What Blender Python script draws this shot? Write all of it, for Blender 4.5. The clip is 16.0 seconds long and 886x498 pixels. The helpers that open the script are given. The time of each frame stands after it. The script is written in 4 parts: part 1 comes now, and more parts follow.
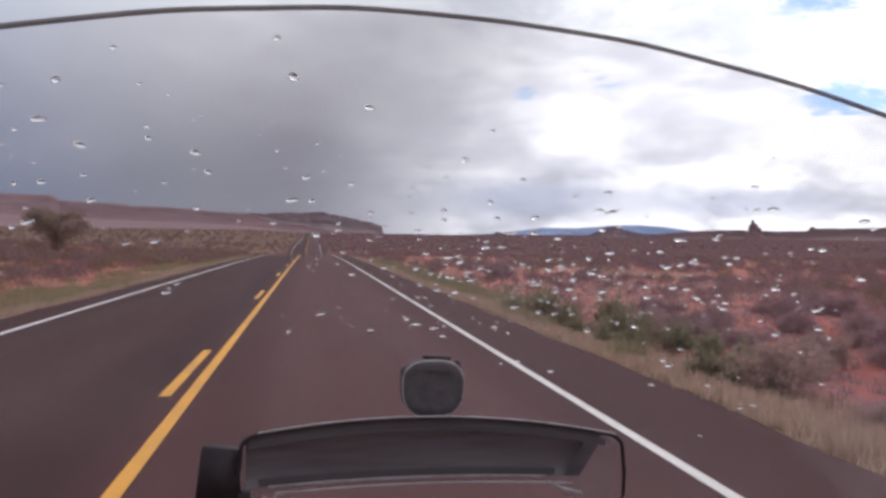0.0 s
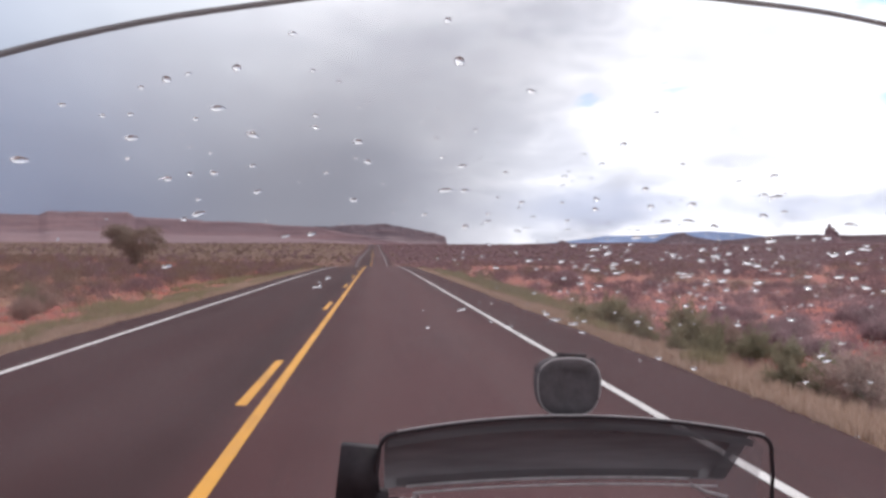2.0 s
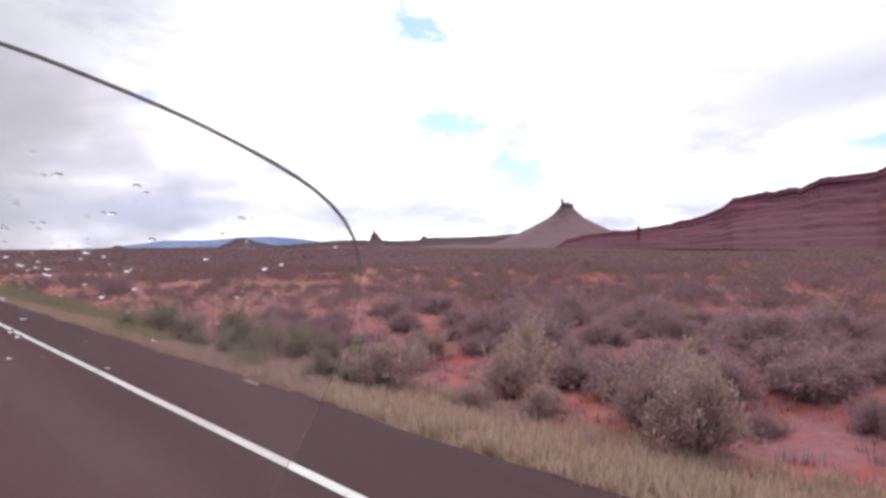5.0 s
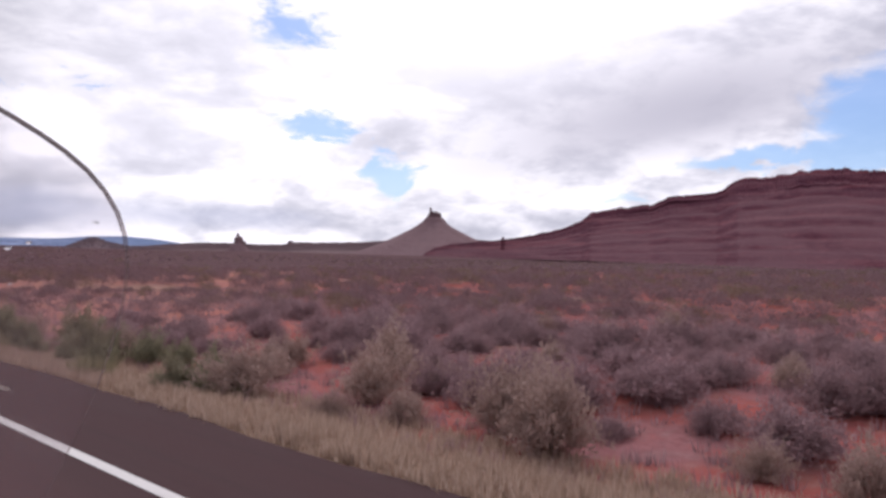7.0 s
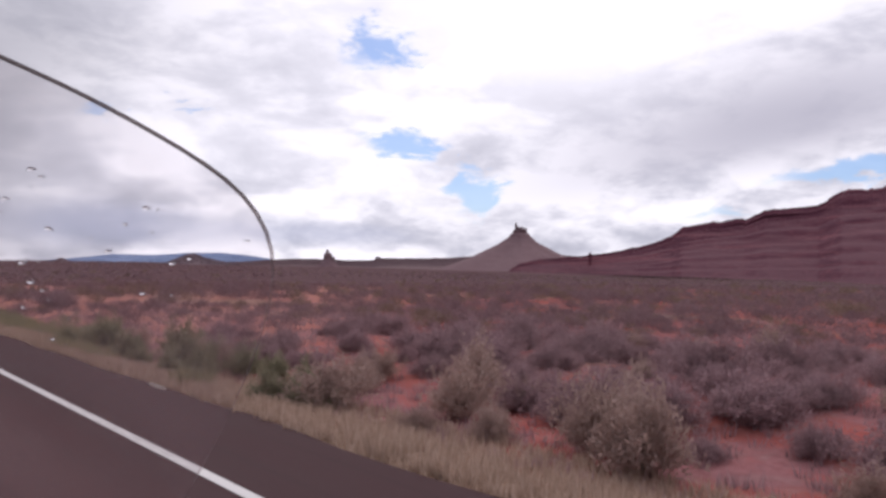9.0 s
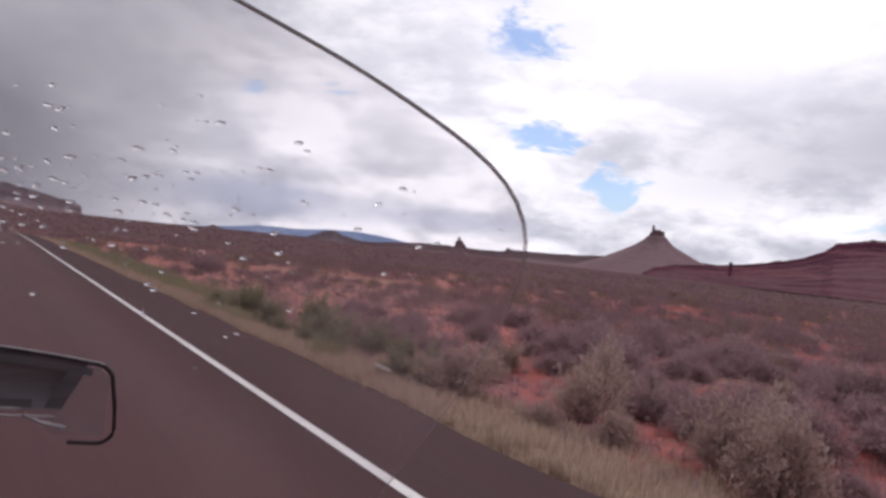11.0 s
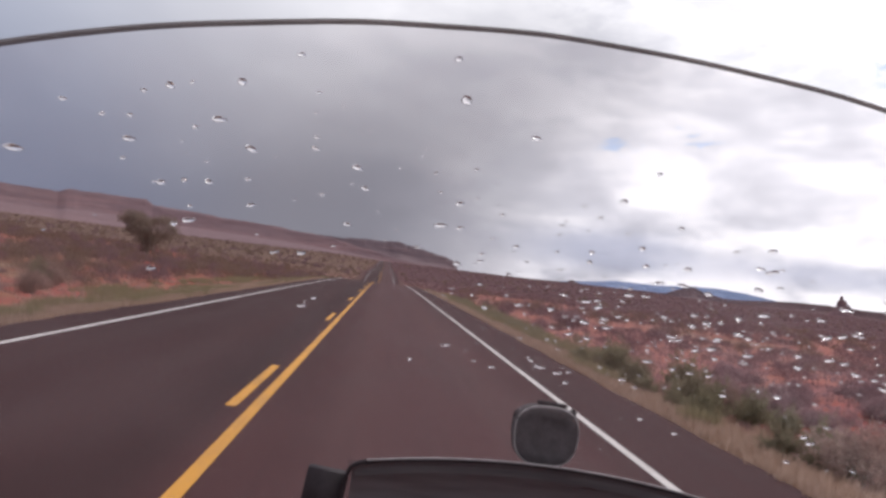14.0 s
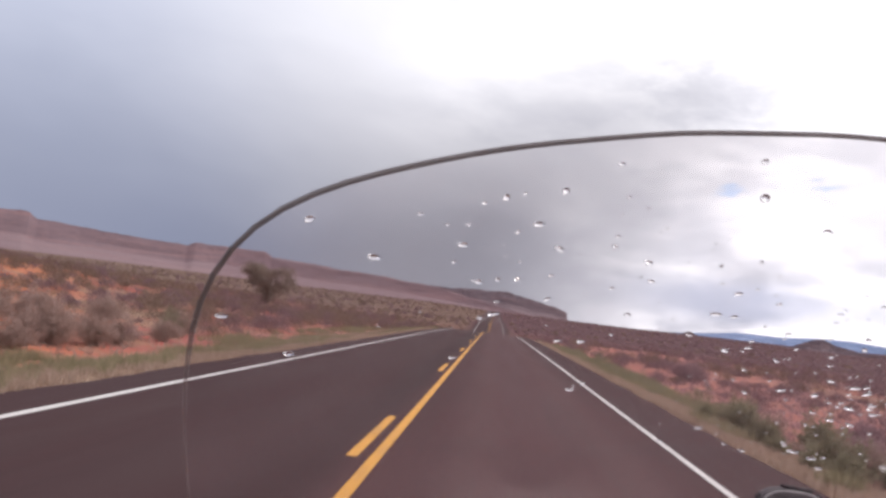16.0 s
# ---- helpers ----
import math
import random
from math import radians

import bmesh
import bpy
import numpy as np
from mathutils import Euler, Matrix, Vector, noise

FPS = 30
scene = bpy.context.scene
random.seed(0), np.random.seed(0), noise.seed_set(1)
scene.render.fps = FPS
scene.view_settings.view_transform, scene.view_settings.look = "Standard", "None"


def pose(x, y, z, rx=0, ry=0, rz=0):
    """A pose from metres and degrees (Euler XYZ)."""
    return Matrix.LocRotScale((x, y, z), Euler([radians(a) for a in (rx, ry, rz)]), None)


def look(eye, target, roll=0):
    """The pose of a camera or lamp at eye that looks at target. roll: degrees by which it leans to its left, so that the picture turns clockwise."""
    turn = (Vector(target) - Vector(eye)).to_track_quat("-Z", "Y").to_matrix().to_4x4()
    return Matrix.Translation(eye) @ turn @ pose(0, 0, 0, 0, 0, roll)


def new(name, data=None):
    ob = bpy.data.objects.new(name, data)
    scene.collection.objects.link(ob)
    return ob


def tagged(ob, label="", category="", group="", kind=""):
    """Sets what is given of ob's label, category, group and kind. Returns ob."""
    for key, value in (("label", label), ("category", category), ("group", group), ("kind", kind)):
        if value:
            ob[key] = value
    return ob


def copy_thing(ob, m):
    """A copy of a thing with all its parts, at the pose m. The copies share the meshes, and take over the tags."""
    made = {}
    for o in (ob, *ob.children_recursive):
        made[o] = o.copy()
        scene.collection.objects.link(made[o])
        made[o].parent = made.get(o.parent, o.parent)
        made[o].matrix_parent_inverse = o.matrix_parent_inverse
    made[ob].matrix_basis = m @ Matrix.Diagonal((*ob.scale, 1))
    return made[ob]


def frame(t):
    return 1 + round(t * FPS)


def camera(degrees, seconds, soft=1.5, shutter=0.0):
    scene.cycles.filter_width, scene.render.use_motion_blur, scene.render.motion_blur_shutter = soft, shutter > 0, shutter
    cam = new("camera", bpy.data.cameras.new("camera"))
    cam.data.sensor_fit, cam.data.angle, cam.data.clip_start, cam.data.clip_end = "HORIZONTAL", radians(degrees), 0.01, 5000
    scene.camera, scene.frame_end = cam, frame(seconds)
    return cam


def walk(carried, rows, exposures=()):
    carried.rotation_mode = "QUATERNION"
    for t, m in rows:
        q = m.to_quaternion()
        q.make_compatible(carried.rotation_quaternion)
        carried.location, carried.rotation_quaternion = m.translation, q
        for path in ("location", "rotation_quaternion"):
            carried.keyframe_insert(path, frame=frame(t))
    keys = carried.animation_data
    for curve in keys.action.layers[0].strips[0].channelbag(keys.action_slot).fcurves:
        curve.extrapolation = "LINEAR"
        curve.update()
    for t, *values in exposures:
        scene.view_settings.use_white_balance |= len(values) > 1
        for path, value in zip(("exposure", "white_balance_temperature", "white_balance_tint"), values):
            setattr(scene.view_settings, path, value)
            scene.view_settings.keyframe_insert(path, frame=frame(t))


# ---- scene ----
# Seen from the saddle of a motorcycle that stands on a straight desert road: y runs along the road,
# the eye is 1.5 m up, behind a rain-spotted windscreen. Buttes and mesas ring the plain.
cam = camera(60.67, 16.0, soft=3.1)
PATH = [
    (0.0, pose(0.0247, 0.0378, 1.5180, 89.44, -0.84, -9.89)),
    (0.5, pose(0.0081, 0.0431, 1.5087, 90.16, -1.58, -9.03)),
    (1.0, pose(-0.0012, 0.0486, 1.5074, 90.52, -1.14, -6.77)),
    (1.5, pose(-0.0096, 0.0472, 1.5115, 90.42, -1.06, -6.36)),
    (2.0, pose(-0.0191, 0.0541, 1.5077, 90.17, 0.06, -5.08)),
    (2.5, pose(-0.0095, 0.0529, 1.5043, 89.13, 0.18, -3.38)),
    (3.0, pose(-0.0047, 0.0676, 1.4996, 88.37, -0.68, -2.84)),
    (3.5, pose(-0.0068, 0.0580, 1.5016, 88.41, 0.32, -2.84)),
    (4.0, pose(0.0308, 0.0533, 1.5064, 89.26, -1.22, -10.60)),
    (4.5, pose(0.1066, 0.0147, 1.5080, 90.56, 0.81, -23.42)),
    (5.0, pose(0.1697, -0.0638, 1.4924, 90.39, 0.47, -37.31)),
    (5.2, pose(0.1906, -0.0670, 1.4881, 89.55, 2.32, -40.80)),
    (7.3, pose(0.2291, -0.0473, 1.4816, 91.03, -1.08, -47.51)),
    (7.5, pose(0.2141, -0.0562, 1.4839, 91.04, -1.39, -46.58)),
    (8.0, pose(0.2190, -0.0623, 1.4849, 90.91, -0.63, -45.30)),
    (8.5, pose(0.2243, -0.0520, 1.4888, 91.79, -1.01, -44.52)),
    (9.0, pose(0.1957, -0.0606, 1.4805, 92.03, -0.94, -40.83)),
    (9.5, pose(0.1862, -0.0431, 1.4806, 91.84, -0.34, -37.47)),
    (9.7, pose(0.1469, -0.0589, 1.4777, 91.70, -4.90, -34.91)),
    (11.8, pose(0.1606, 0.0180, 1.4846, 90.48, -2.10, -25.73)),
    (12.0, pose(0.1425, 0.0171, 1.4957, 92.00, 0.31, -22.17)),
    (12.5, pose(0.0676, 0.0308, 1.5222, 93.72, -2.28, -13.94)),
    (13.0, pose(0.0545, 0.0374, 1.5091, 93.58, -5.54, -12.31)),
    (13.5, pose(0.0168, 0.0459, 1.5084, 92.41, -7.01, -9.63)),
    (14.0, pose(-0.0091, 0.0564, 1.5137, 91.98, -6.98, -4.39)),
    (14.5, pose(-0.0650, 0.0475, 1.5160, 93.21, -8.39, -0.83)),
    (15.0, pose(-0.0902, 0.0373, 1.5224, 93.64, -8.66, 2.91)),
    (15.5, pose(-0.0874, 0.0368, 1.5248, 94.32, -8.36, 3.39)),
    (16.0, pose(-0.0940, 0.0384, 1.5221, 94.75, -7.15, 3.90)),
]
# the picture brightens where the bright gap is out of view, and turns a shade cooler
EXPOSURE = [(0.0, 0.18, 6100, 10), (0.5, 0.34, 6100, 9), (2.0, 0.50, 6100, 8.5), (3.0, 0.62, 6100, 8), (3.6, 0.67, 6100, 8), (4.3, 0.66, 6100, 10), (5.2, 0.38, 6150, 14.5), (7.3, -0.03, 6150, 18),
            (9.5, -0.12, 6150, 18), (11.6, -0.12, 6200, 15.5), (12.2, -0.04, 6200, 15), (13.0, 0.0, 6250, 13), (14.5, 0.22, 6300, 12.5), (15.2, 0.34, 6350, 12.5), (16.0, 0.42, 6350, 13)]
walk(cam, PATH, exposures=EXPOSURE)

# ---------------------------------------------------------------- world, sun
SUN_AZ, SUN_EL = -48.0, 46.0   # degrees to the left of the road, above the horizon


class Net:
    """A short hand for shader nodes."""

    def __init__(self, tree):
        self.tree, self.n, self.l = tree, tree.nodes, tree.links

    def put(self, sock, value):
        if isinstance(value, bpy.types.NodeSocket):
            self.l.new(value, sock)
        elif isinstance(value, (tuple, list)) and len(value) == 3 and sock.type == "RGBA":
            sock.default_value = (*value, 1)
        else:
            sock.default_value = value

    def math(self, op, a, b=None, c=None, clamp=False):
        m = self.n.new("ShaderNodeMath")
        m.operation, m.use_clamp = op, clamp
        for i, v in enumerate((a, b, c)):
            if v is not None:
                self.put(m.inputs[i], v)
        return m.outputs[0]

    def vmath(self, op, a, b=None):
        m = self.n.new("ShaderNodeVectorMath")
        m.operation = op
        self.put(m.inputs[0], a)
        if b is not None:
            self.put(m.inputs[1], b)
        return m.outputs[0]

    def noise(self, vec, scale, detail=4.0, rough=0.55, distort=0.0):
        m = self.n.new("ShaderNodeTexNoise")
        if vec is not None:
            self.put(m.inputs["Vector"], vec)
        for k, v in (("Scale", scale), ("Detail", detail), ("Roughness", rough), ("Distortion", distort)):
            m.inputs[k].default_value = v
        return m.outputs["Fac"]

    def step(self, x, lo, hi, a=0.0, b=1.0):
        m = self.n.new("ShaderNodeMapRange")
        m.interpolation_type = "SMOOTHSTEP"
        for i, v in enumerate((x, lo, hi, a, b)):
            self.put(m.inputs[i], v)
        return m.outputs[0]

    def mix(self, fac, a, b, kind="MIX"):
        m = self.n.new("ShaderNodeMix")
        m.data_type, m.blend_type = "RGBA", kind
        for s, v in ((m.inputs[0], fac), (m.inputs[6], a), (m.inputs[7], b)):
            self.put(s, v)
        return m.outputs[2]

    def ramp(self, fac, *stops):
        m = self.n.new("ShaderNodeValToRGB")
        self.put(m.inputs[0], fac)
        e = m.color_ramp.elements
        while len(e) < len(stops):
            e.new(0.5)
        for el, (p, c) in zip(e, stops):
            el.position, el.color = p, (*c, 1)
        return m.outputs[0]

    def bump(self, height, strength, distance=0.01):
        m = self.n.new("ShaderNodeBump")
        self.put(m.inputs["Height"], height)
        m.inputs["Strength"].default_value, m.inputs["Distance"].default_value = strength, distance
        return m.outputs[0]


def build_sky():
    world = bpy.data.worlds.new("sky")
    scene.world = world
    world.use_nodes = True
    t = Net(world.node_tree)
    t.n.clear()
    way = t.n.new("ShaderNodeTexCoord").outputs["Generated"]
    sep = t.n.new("ShaderNodeSeparateXYZ")
    t.put(sep.inputs[0], way)
    x, y, z = sep.outputs
    az = t.math("MULTIPLY", t.math("ARCTAN2", t.math("MULTIPLY", x, -1.0), y), 180 / math.pi)
    el = t.math("MULTIPLY", t.math("ARCSINE", z), 180 / math.pi)
    # cloud layers: heaped, a little flattened
    flat = t.n.new("ShaderNodeCombineXYZ")
    t.put(flat.inputs[0], x)
    t.put(flat.inputs[1], y)
    t.put(flat.inputs[2], t.math("MULTIPLY", z, 1.9))
    big = t.noise(flat.outputs[0], 2.6, 3.0, 0.5, 0.3)
    mid = t.noise(flat.outputs[0], 6.5, 8.0, 0.55, 0.6)
    fine = t.noise(flat.outputs[0], 19.0, 7.0, 0.6, 0.5)
    edge = t.math("ADD", t.math("MULTIPLY", t.math("SUBTRACT", mid, 0.5), 1.1), t.math("MULTIPLY", t.math("SUBTRACT", fine, 0.5), 0.8))

    def lobe(a0, e0, sa, se, az=az, el=el):
        u = t.math("POWER", t.math("ABSOLUTE", t.math("DIVIDE", t.math("SUBTRACT", az, a0), sa)), 2.0)
        v = t.math("POWER", t.math("ABSOLUTE", t.math("DIVIDE", t.math("SUBTRACT", el, e0), se)), 2.0)
        return t.math("EXPONENT", t.math("MULTIPLY", t.math("ADD", u, v), -1.0))

    def total(values):
        s = values[0]
        for v in values[1:]:
            s = t.math("ADD", s, v)
        return s

    # heaped white cloud with grey undersides, flatter and banded towards the horizon
    low = t.n.new("ShaderNodeCombineXYZ")
    t.put(low.inputs[0], x)
    t.put(low.inputs[1], y)
    t.put(low.inputs[2], t.math("MULTIPLY", z, 2.5))
    puffs = t.noise(low.outputs[0], 5.6, 9.0, 0.53, 0.25)
    wisps = t.noise(low.outputs[0], 17.0, 8.0, 0.58, 0.3)
    shade = t.math("ADD", t.math("MULTIPLY", puffs, 0.72), t.math("MULTIPLY", wisps, 0.28))
    cloud = t.ramp(shade, (0.36, (0.47, 0.475, 0.53)), (0.44, (0.655, 0.655, 0.70)), (0.48, (0.82, 0.81, 0.84)), (0.51, (0.97, 0.955, 0.965)), (0.56, (1.16, 1.13, 1.13)))
    strat = t.n.new("ShaderNodeCombineXYZ")
    t.put(strat.inputs[0], x)
    t.put(strat.inputs[1], y)
    t.put(strat.inputs[2], t.math("MULTIPLY", z, 2.7))
    # the bright gap where the sun stands behind thin cloud
    glow = total([lobe(-50, 19.5, 14, 8.0), t.math("MULTIPLY", lobe(-24, 22, 13, 9), 0.50), t.math("MULTIPLY", lobe(-21, 9.5, 13, 4.6), 0.46), t.math("MULTIPLY", lobe(-36, 7.5, 7, 3.5), 0.22), t.math("MULTIPLY", lobe(SUN_AZ, SUN_EL, 40, 22), 0.9)])
    cloud = t.mix(t.math("MULTIPLY", glow, 0.92, clamp=True), cloud, (1.24, 1.21, 1.22))
    # grey slab over the mesa, its smooth underside sloping to the butte
    tilt = t.math("SUBTRACT", el, t.math("MULTIPLY", t.math("ADD", az, 62.0), -0.17))
    slab = t.math("MULTIPLY", lobe(-65, 10.6, 15, 4.3, az, tilt), t.step(t.math("ADD", tilt, t.math("MULTIPLY", edge, 0.7)), 5.6, 9.4))
    cloud = t.mix(t.math("MULTIPLY", slab, 0.92, clamp=True), cloud, (0.56, 0.545, 0.60))
    # blue-grey bank low ahead
    bank = t.step(t.math("ADD", total([lobe(-15, 3.2, 13, 2.1), t.math("MULTIPLY", lobe(-33, 3.0, 7, 1.3), 0.7)]), t.math("MULTIPLY", edge, 0.55)), 0.3, 1.0)
    cloud = t.mix(t.math("MULTIPLY", bank, 0.72), cloud, (0.47, 0.50, 0.62))
    # rain curtain and storm cloud to the left of the road
    veil_z = t.noise(strat.outputs[0], 3.4, 5.0, 0.5, 0.2)
    plate = t.ramp(t.math("ADD", t.math("MULTIPLY", el, 0.016), t.math("MULTIPLY", t.math("SUBTRACT", veil_z, 0.5), 1.3)), (0.0, (0.60, 0.595, 0.635)), (0.26, (0.78, 0.77, 0.79)), (0.46, (1.02, 1.0, 1.0)))
    ceiling = t.math("MULTIPLY", t.step(t.math("ADD", az, t.math("MULTIPLY", edge, 5.0)), -19.0, -4.0), t.step(el, 34.0, 50.0, 1.0, 0.0))
    cloud = t.mix(t.math("MULTIPLY", ceiling, 0.82), cloud, plate)
    calm = t.math("MULTIPLY", t.step(az, -2.0, 14.0), t.step(el, 26.0, 40.0, 1.0, 0.0))
    cloud = t.mix(t.math("MULTIPLY", calm, 0.86), cloud, t.mix(t.step(az, 12.0, 36.0), (0.70, 0.70, 0.735), (0.46, 0.50, 0.61)))
    front = t.math("ADD", t.math("ADD", az, t.math("MULTIPLY", el, 0.55)), t.math("ADD", t.math("MULTIPLY", edge, 2.6), t.math("MULTIPLY", t.math("SUBTRACT", big, 0.5), 9.0)))
    wall = t.math("MULTIPLY", t.step(front, -14.0, 5.0), t.step(az, 16.0, 60.0, 1.0, 0.6))
    rise = t.step(t.math("ADD", el, t.math("MULTIPLY", t.math("SUBTRACT", big, 0.5), 8.0)), 3.0, 23.0, 1.0, 0.0)
    veil = t.math("MULTIPLY", lobe(-14, 16, 12, 7), 0.28)
    storm = t.math("ADD", t.math("MULTIPLY", wall, rise), veil)
    dark = t.mix(t.step(az, 6, 26), (0.246, 0.244, 0.274), (0.186, 0.206, 0.280))
    cloud = t.mix(t.math("MULTIPLY", storm, 1.0, clamp=True), cloud, dark)
    # holes of blue, the sky behind the cloud
    sky = t.n.new("ShaderNodeTexSky")
    sky.sky_type, sky.sun_disc = "NISHITA", False
    sky.sun_elevation, sky.sun_rotation = radians(SUN_EL), radians(-SUN_AZ)
    blue = t.mix(1.0, sky.outputs[0], (0.066, 0.082, 0.104), "MULTIPLY")
    raz = t.math("ADD", az, t.math("ADD", t.math("MULTIPLY", t.math("SUBTRACT", fine, 0.5), 9.0), t.math("MULTIPLY", t.math("SUBTRACT", mid, 0.5), 4.0)))
    rel = t.math("ADD", el, t.math("ADD", t.math("MULTIPLY", t.math("SUBTRACT", wisps, 0.5), 5.0), t.math("MULTIPLY", t.math("SUBTRACT", fine, 0.5), 2.0)))
    spots = ((-35.6, 16.9, 2.9, 1.7, 1.1), (-37.6, 9.6, 3.2, 1.3, 1.25), (-42.8, 6.3, 2.1, 1.6, 1.15), (-22.6, 12.0, 2.2, 0.5, 0.75), (-16.0, 10.8, 1.8, 0.7, 0.7),
             (-77.5, 10.0, 4.5, 3.6, 1.3), (-70.0, 7.2, 6.5, 1.1, 1.15), (-60.5, 4.8, 3.5, 0.7, 0.7), (-100, 14, 16, 6, 1.0))
    holes = total([t.math("MULTIPLY", lobe(a, e, sa, se, raz, rel), k) for a, e, sa, se, k in spots])
    hole = t.step(t.math("ADD", holes, t.math("MULTIPLY", edge, 0.9)), 0.28, 1.0)
    hole = t.math("MULTIPLY", hole, t.step(holes, 0.10, 0.55))
    out = t.mix(t.math("MULTIPLY", hole, 0.88), cloud, blue)
    # overcast continues overhead and behind
    bg = t.n.new("ShaderNodeBackground")
    t.put(bg.inputs[0], out)
    bg.inputs[1].default_value = 1.0
    o = t.n.new("ShaderNodeOutputWorld")
    t.l.new(bg.outputs[0], o.inputs[0])


build_sky()
sun = new("sun", bpy.data.lights.new("sun", "SUN"))
sun.data.energy, sun.data.angle, sun.data.color = 1.1, radians(14), (1.0, 0.95, 0.88)
sun.matrix_world = look((0, 0, 0), (math.sin(radians(SUN_AZ)) * math.cos(radians(SUN_EL)), -math.cos(radians(SUN_AZ)) * math.cos(radians(SUN_EL)), -math.sin(radians(SUN_EL))))
sun.location = (60, 60, 80)


# ---------------------------------------------------------------- materials
def material(name, build, rough=0.8, metal=0.0, spec=0.3):
    m = bpy.data.materials.new(name)
    m.use_nodes = True
    t = Net(m.node_tree)
    t.n.clear()
    p = t.n.new("ShaderNodeBsdfPrincipled")
    p.inputs["Roughness"].default_value, p.inputs["Metallic"].default_value = rough, metal
    p.inputs["Specular IOR Level"].default_value = spec
    o = t.n.new("ShaderNodeOutputMaterial")
    t.l.new(p.outputs[0], o.inputs[0])
    t.p, t.o = p, o
    t.pos = t.n.new("ShaderNodeNewGeometry").outputs["Position"]
    build(t)
    return m


def by_object(t):
    return t.n.new("ShaderNodeObjectInfo").outputs["Random"]


def by_island(t):
    return t.n.new("ShaderNodeNewGeometry").outputs["Random Per Island"]


def asphalt(t):
    grit = t.noise(t.pos, 90, 3)
    patch = t.noise(t.vmath("MULTIPLY", t.pos, (0.9, 0.10, 1.0)), 1.1, 5, 0.6)
    col = t.ramp(patch, (0.25, (0.050, 0.0230, 0.0240)), (0.55, (0.066, 0.0312, 0.0325)), (0.8, (0.086, 0.0440, 0.0450)))
    # polished wheel tracks and the dark sealed joint beside the centre line
    sep = t.n.new("ShaderNodeSeparateXYZ")
    t.put(sep.inputs[0], t.pos)
    wob = t.math("MULTIPLY", t.math("SUBTRACT", t.noise(t.pos, 0.5, 3), 0.5), 0.35)
    x = t.math("ADD", sep.outputs[0], wob)
    joint = t.step(t.math("ABSOLUTE", t.math("SUBTRACT", x, -1.72)), 0.15, 0.62, 1.0, 0.0)
    col = t.mix(t.math("MULTIPLY", joint, 0.62), col, (0.027, 0.0185, 0.0195))
    for cx in (-0.1, 1.55, -2.55, -4.0):
        track = t.step(t.math("ABSOLUTE", t.math("SUBTRACT", x, cx)), 0.1, 0.45, 1.0, 0.0)
        col = t.mix(t.math("MULTIPLY", track, 0.30), col, (0.088, 0.053, 0.049))
    lane = t.math("MULTIPLY", t.step(x, -0.9, 0.0), t.step(x, 1.7, 2.4, 1.0, 0.0))
    col = t.mix(t.math("MULTIPLY", lane, 0.45), col, (0.104, 0.054, 0.056))
    rim = t.step(x, 2.2, 2.7)
    col = t.mix(t.math("MULTIPLY", rim, 0.5), col, (0.046, 0.0218, 0.0235))
    oncoming = t.step(x, -1.2, -2.0)
    col = t.mix(t.math("MULTIPLY", oncoming, 0.75), col, (0.044, 0.0225, 0.0235))
    streak = t.noise(t.vmath("MULTIPLY", t.pos, (9.0, 0.12, 1.0)), 1.0, 4, 0.6)
    col = t.mix(t.math("MULTIPLY", t.step(streak, 0.5, 0.7), 0.22), col, (0.030, 0.018, 0.018))
    col = t.mix(t.math("MULTIPLY", t.step(grit, 0.45, 0.75), 0.30), col, (0.088, 0.056, 0.053))
    t.put(t.p.inputs["Base Color"], col)
    t.put(t.p.inputs["Roughness"], t.step(patch, 0.3, 0.8, 0.72, 0.9))
    t.put(t.p.inputs["Normal"], t.bump(grit, 0.35, 0.006))


def paint(rgb, worn):
    def f(t):
        n = t.noise(t.pos, 14, 6, 0.65)
        s = t.noise(t.vmath("MULTIPLY", t.pos, (1.0, 0.3, 1.0)), 3, 3)
        col = t.mix(t.step(n, 0.58, 0.72), rgb, worn)
        col = t.mix(t.math("MULTIPLY", t.step(s, 0.45, 0.7), 0.3), col, worn)
        t.put(t.p.inputs["Base Color"], col)
        t.put(t.p.inputs["Normal"], t.bump(n, 0.2, 0.003))
    return f


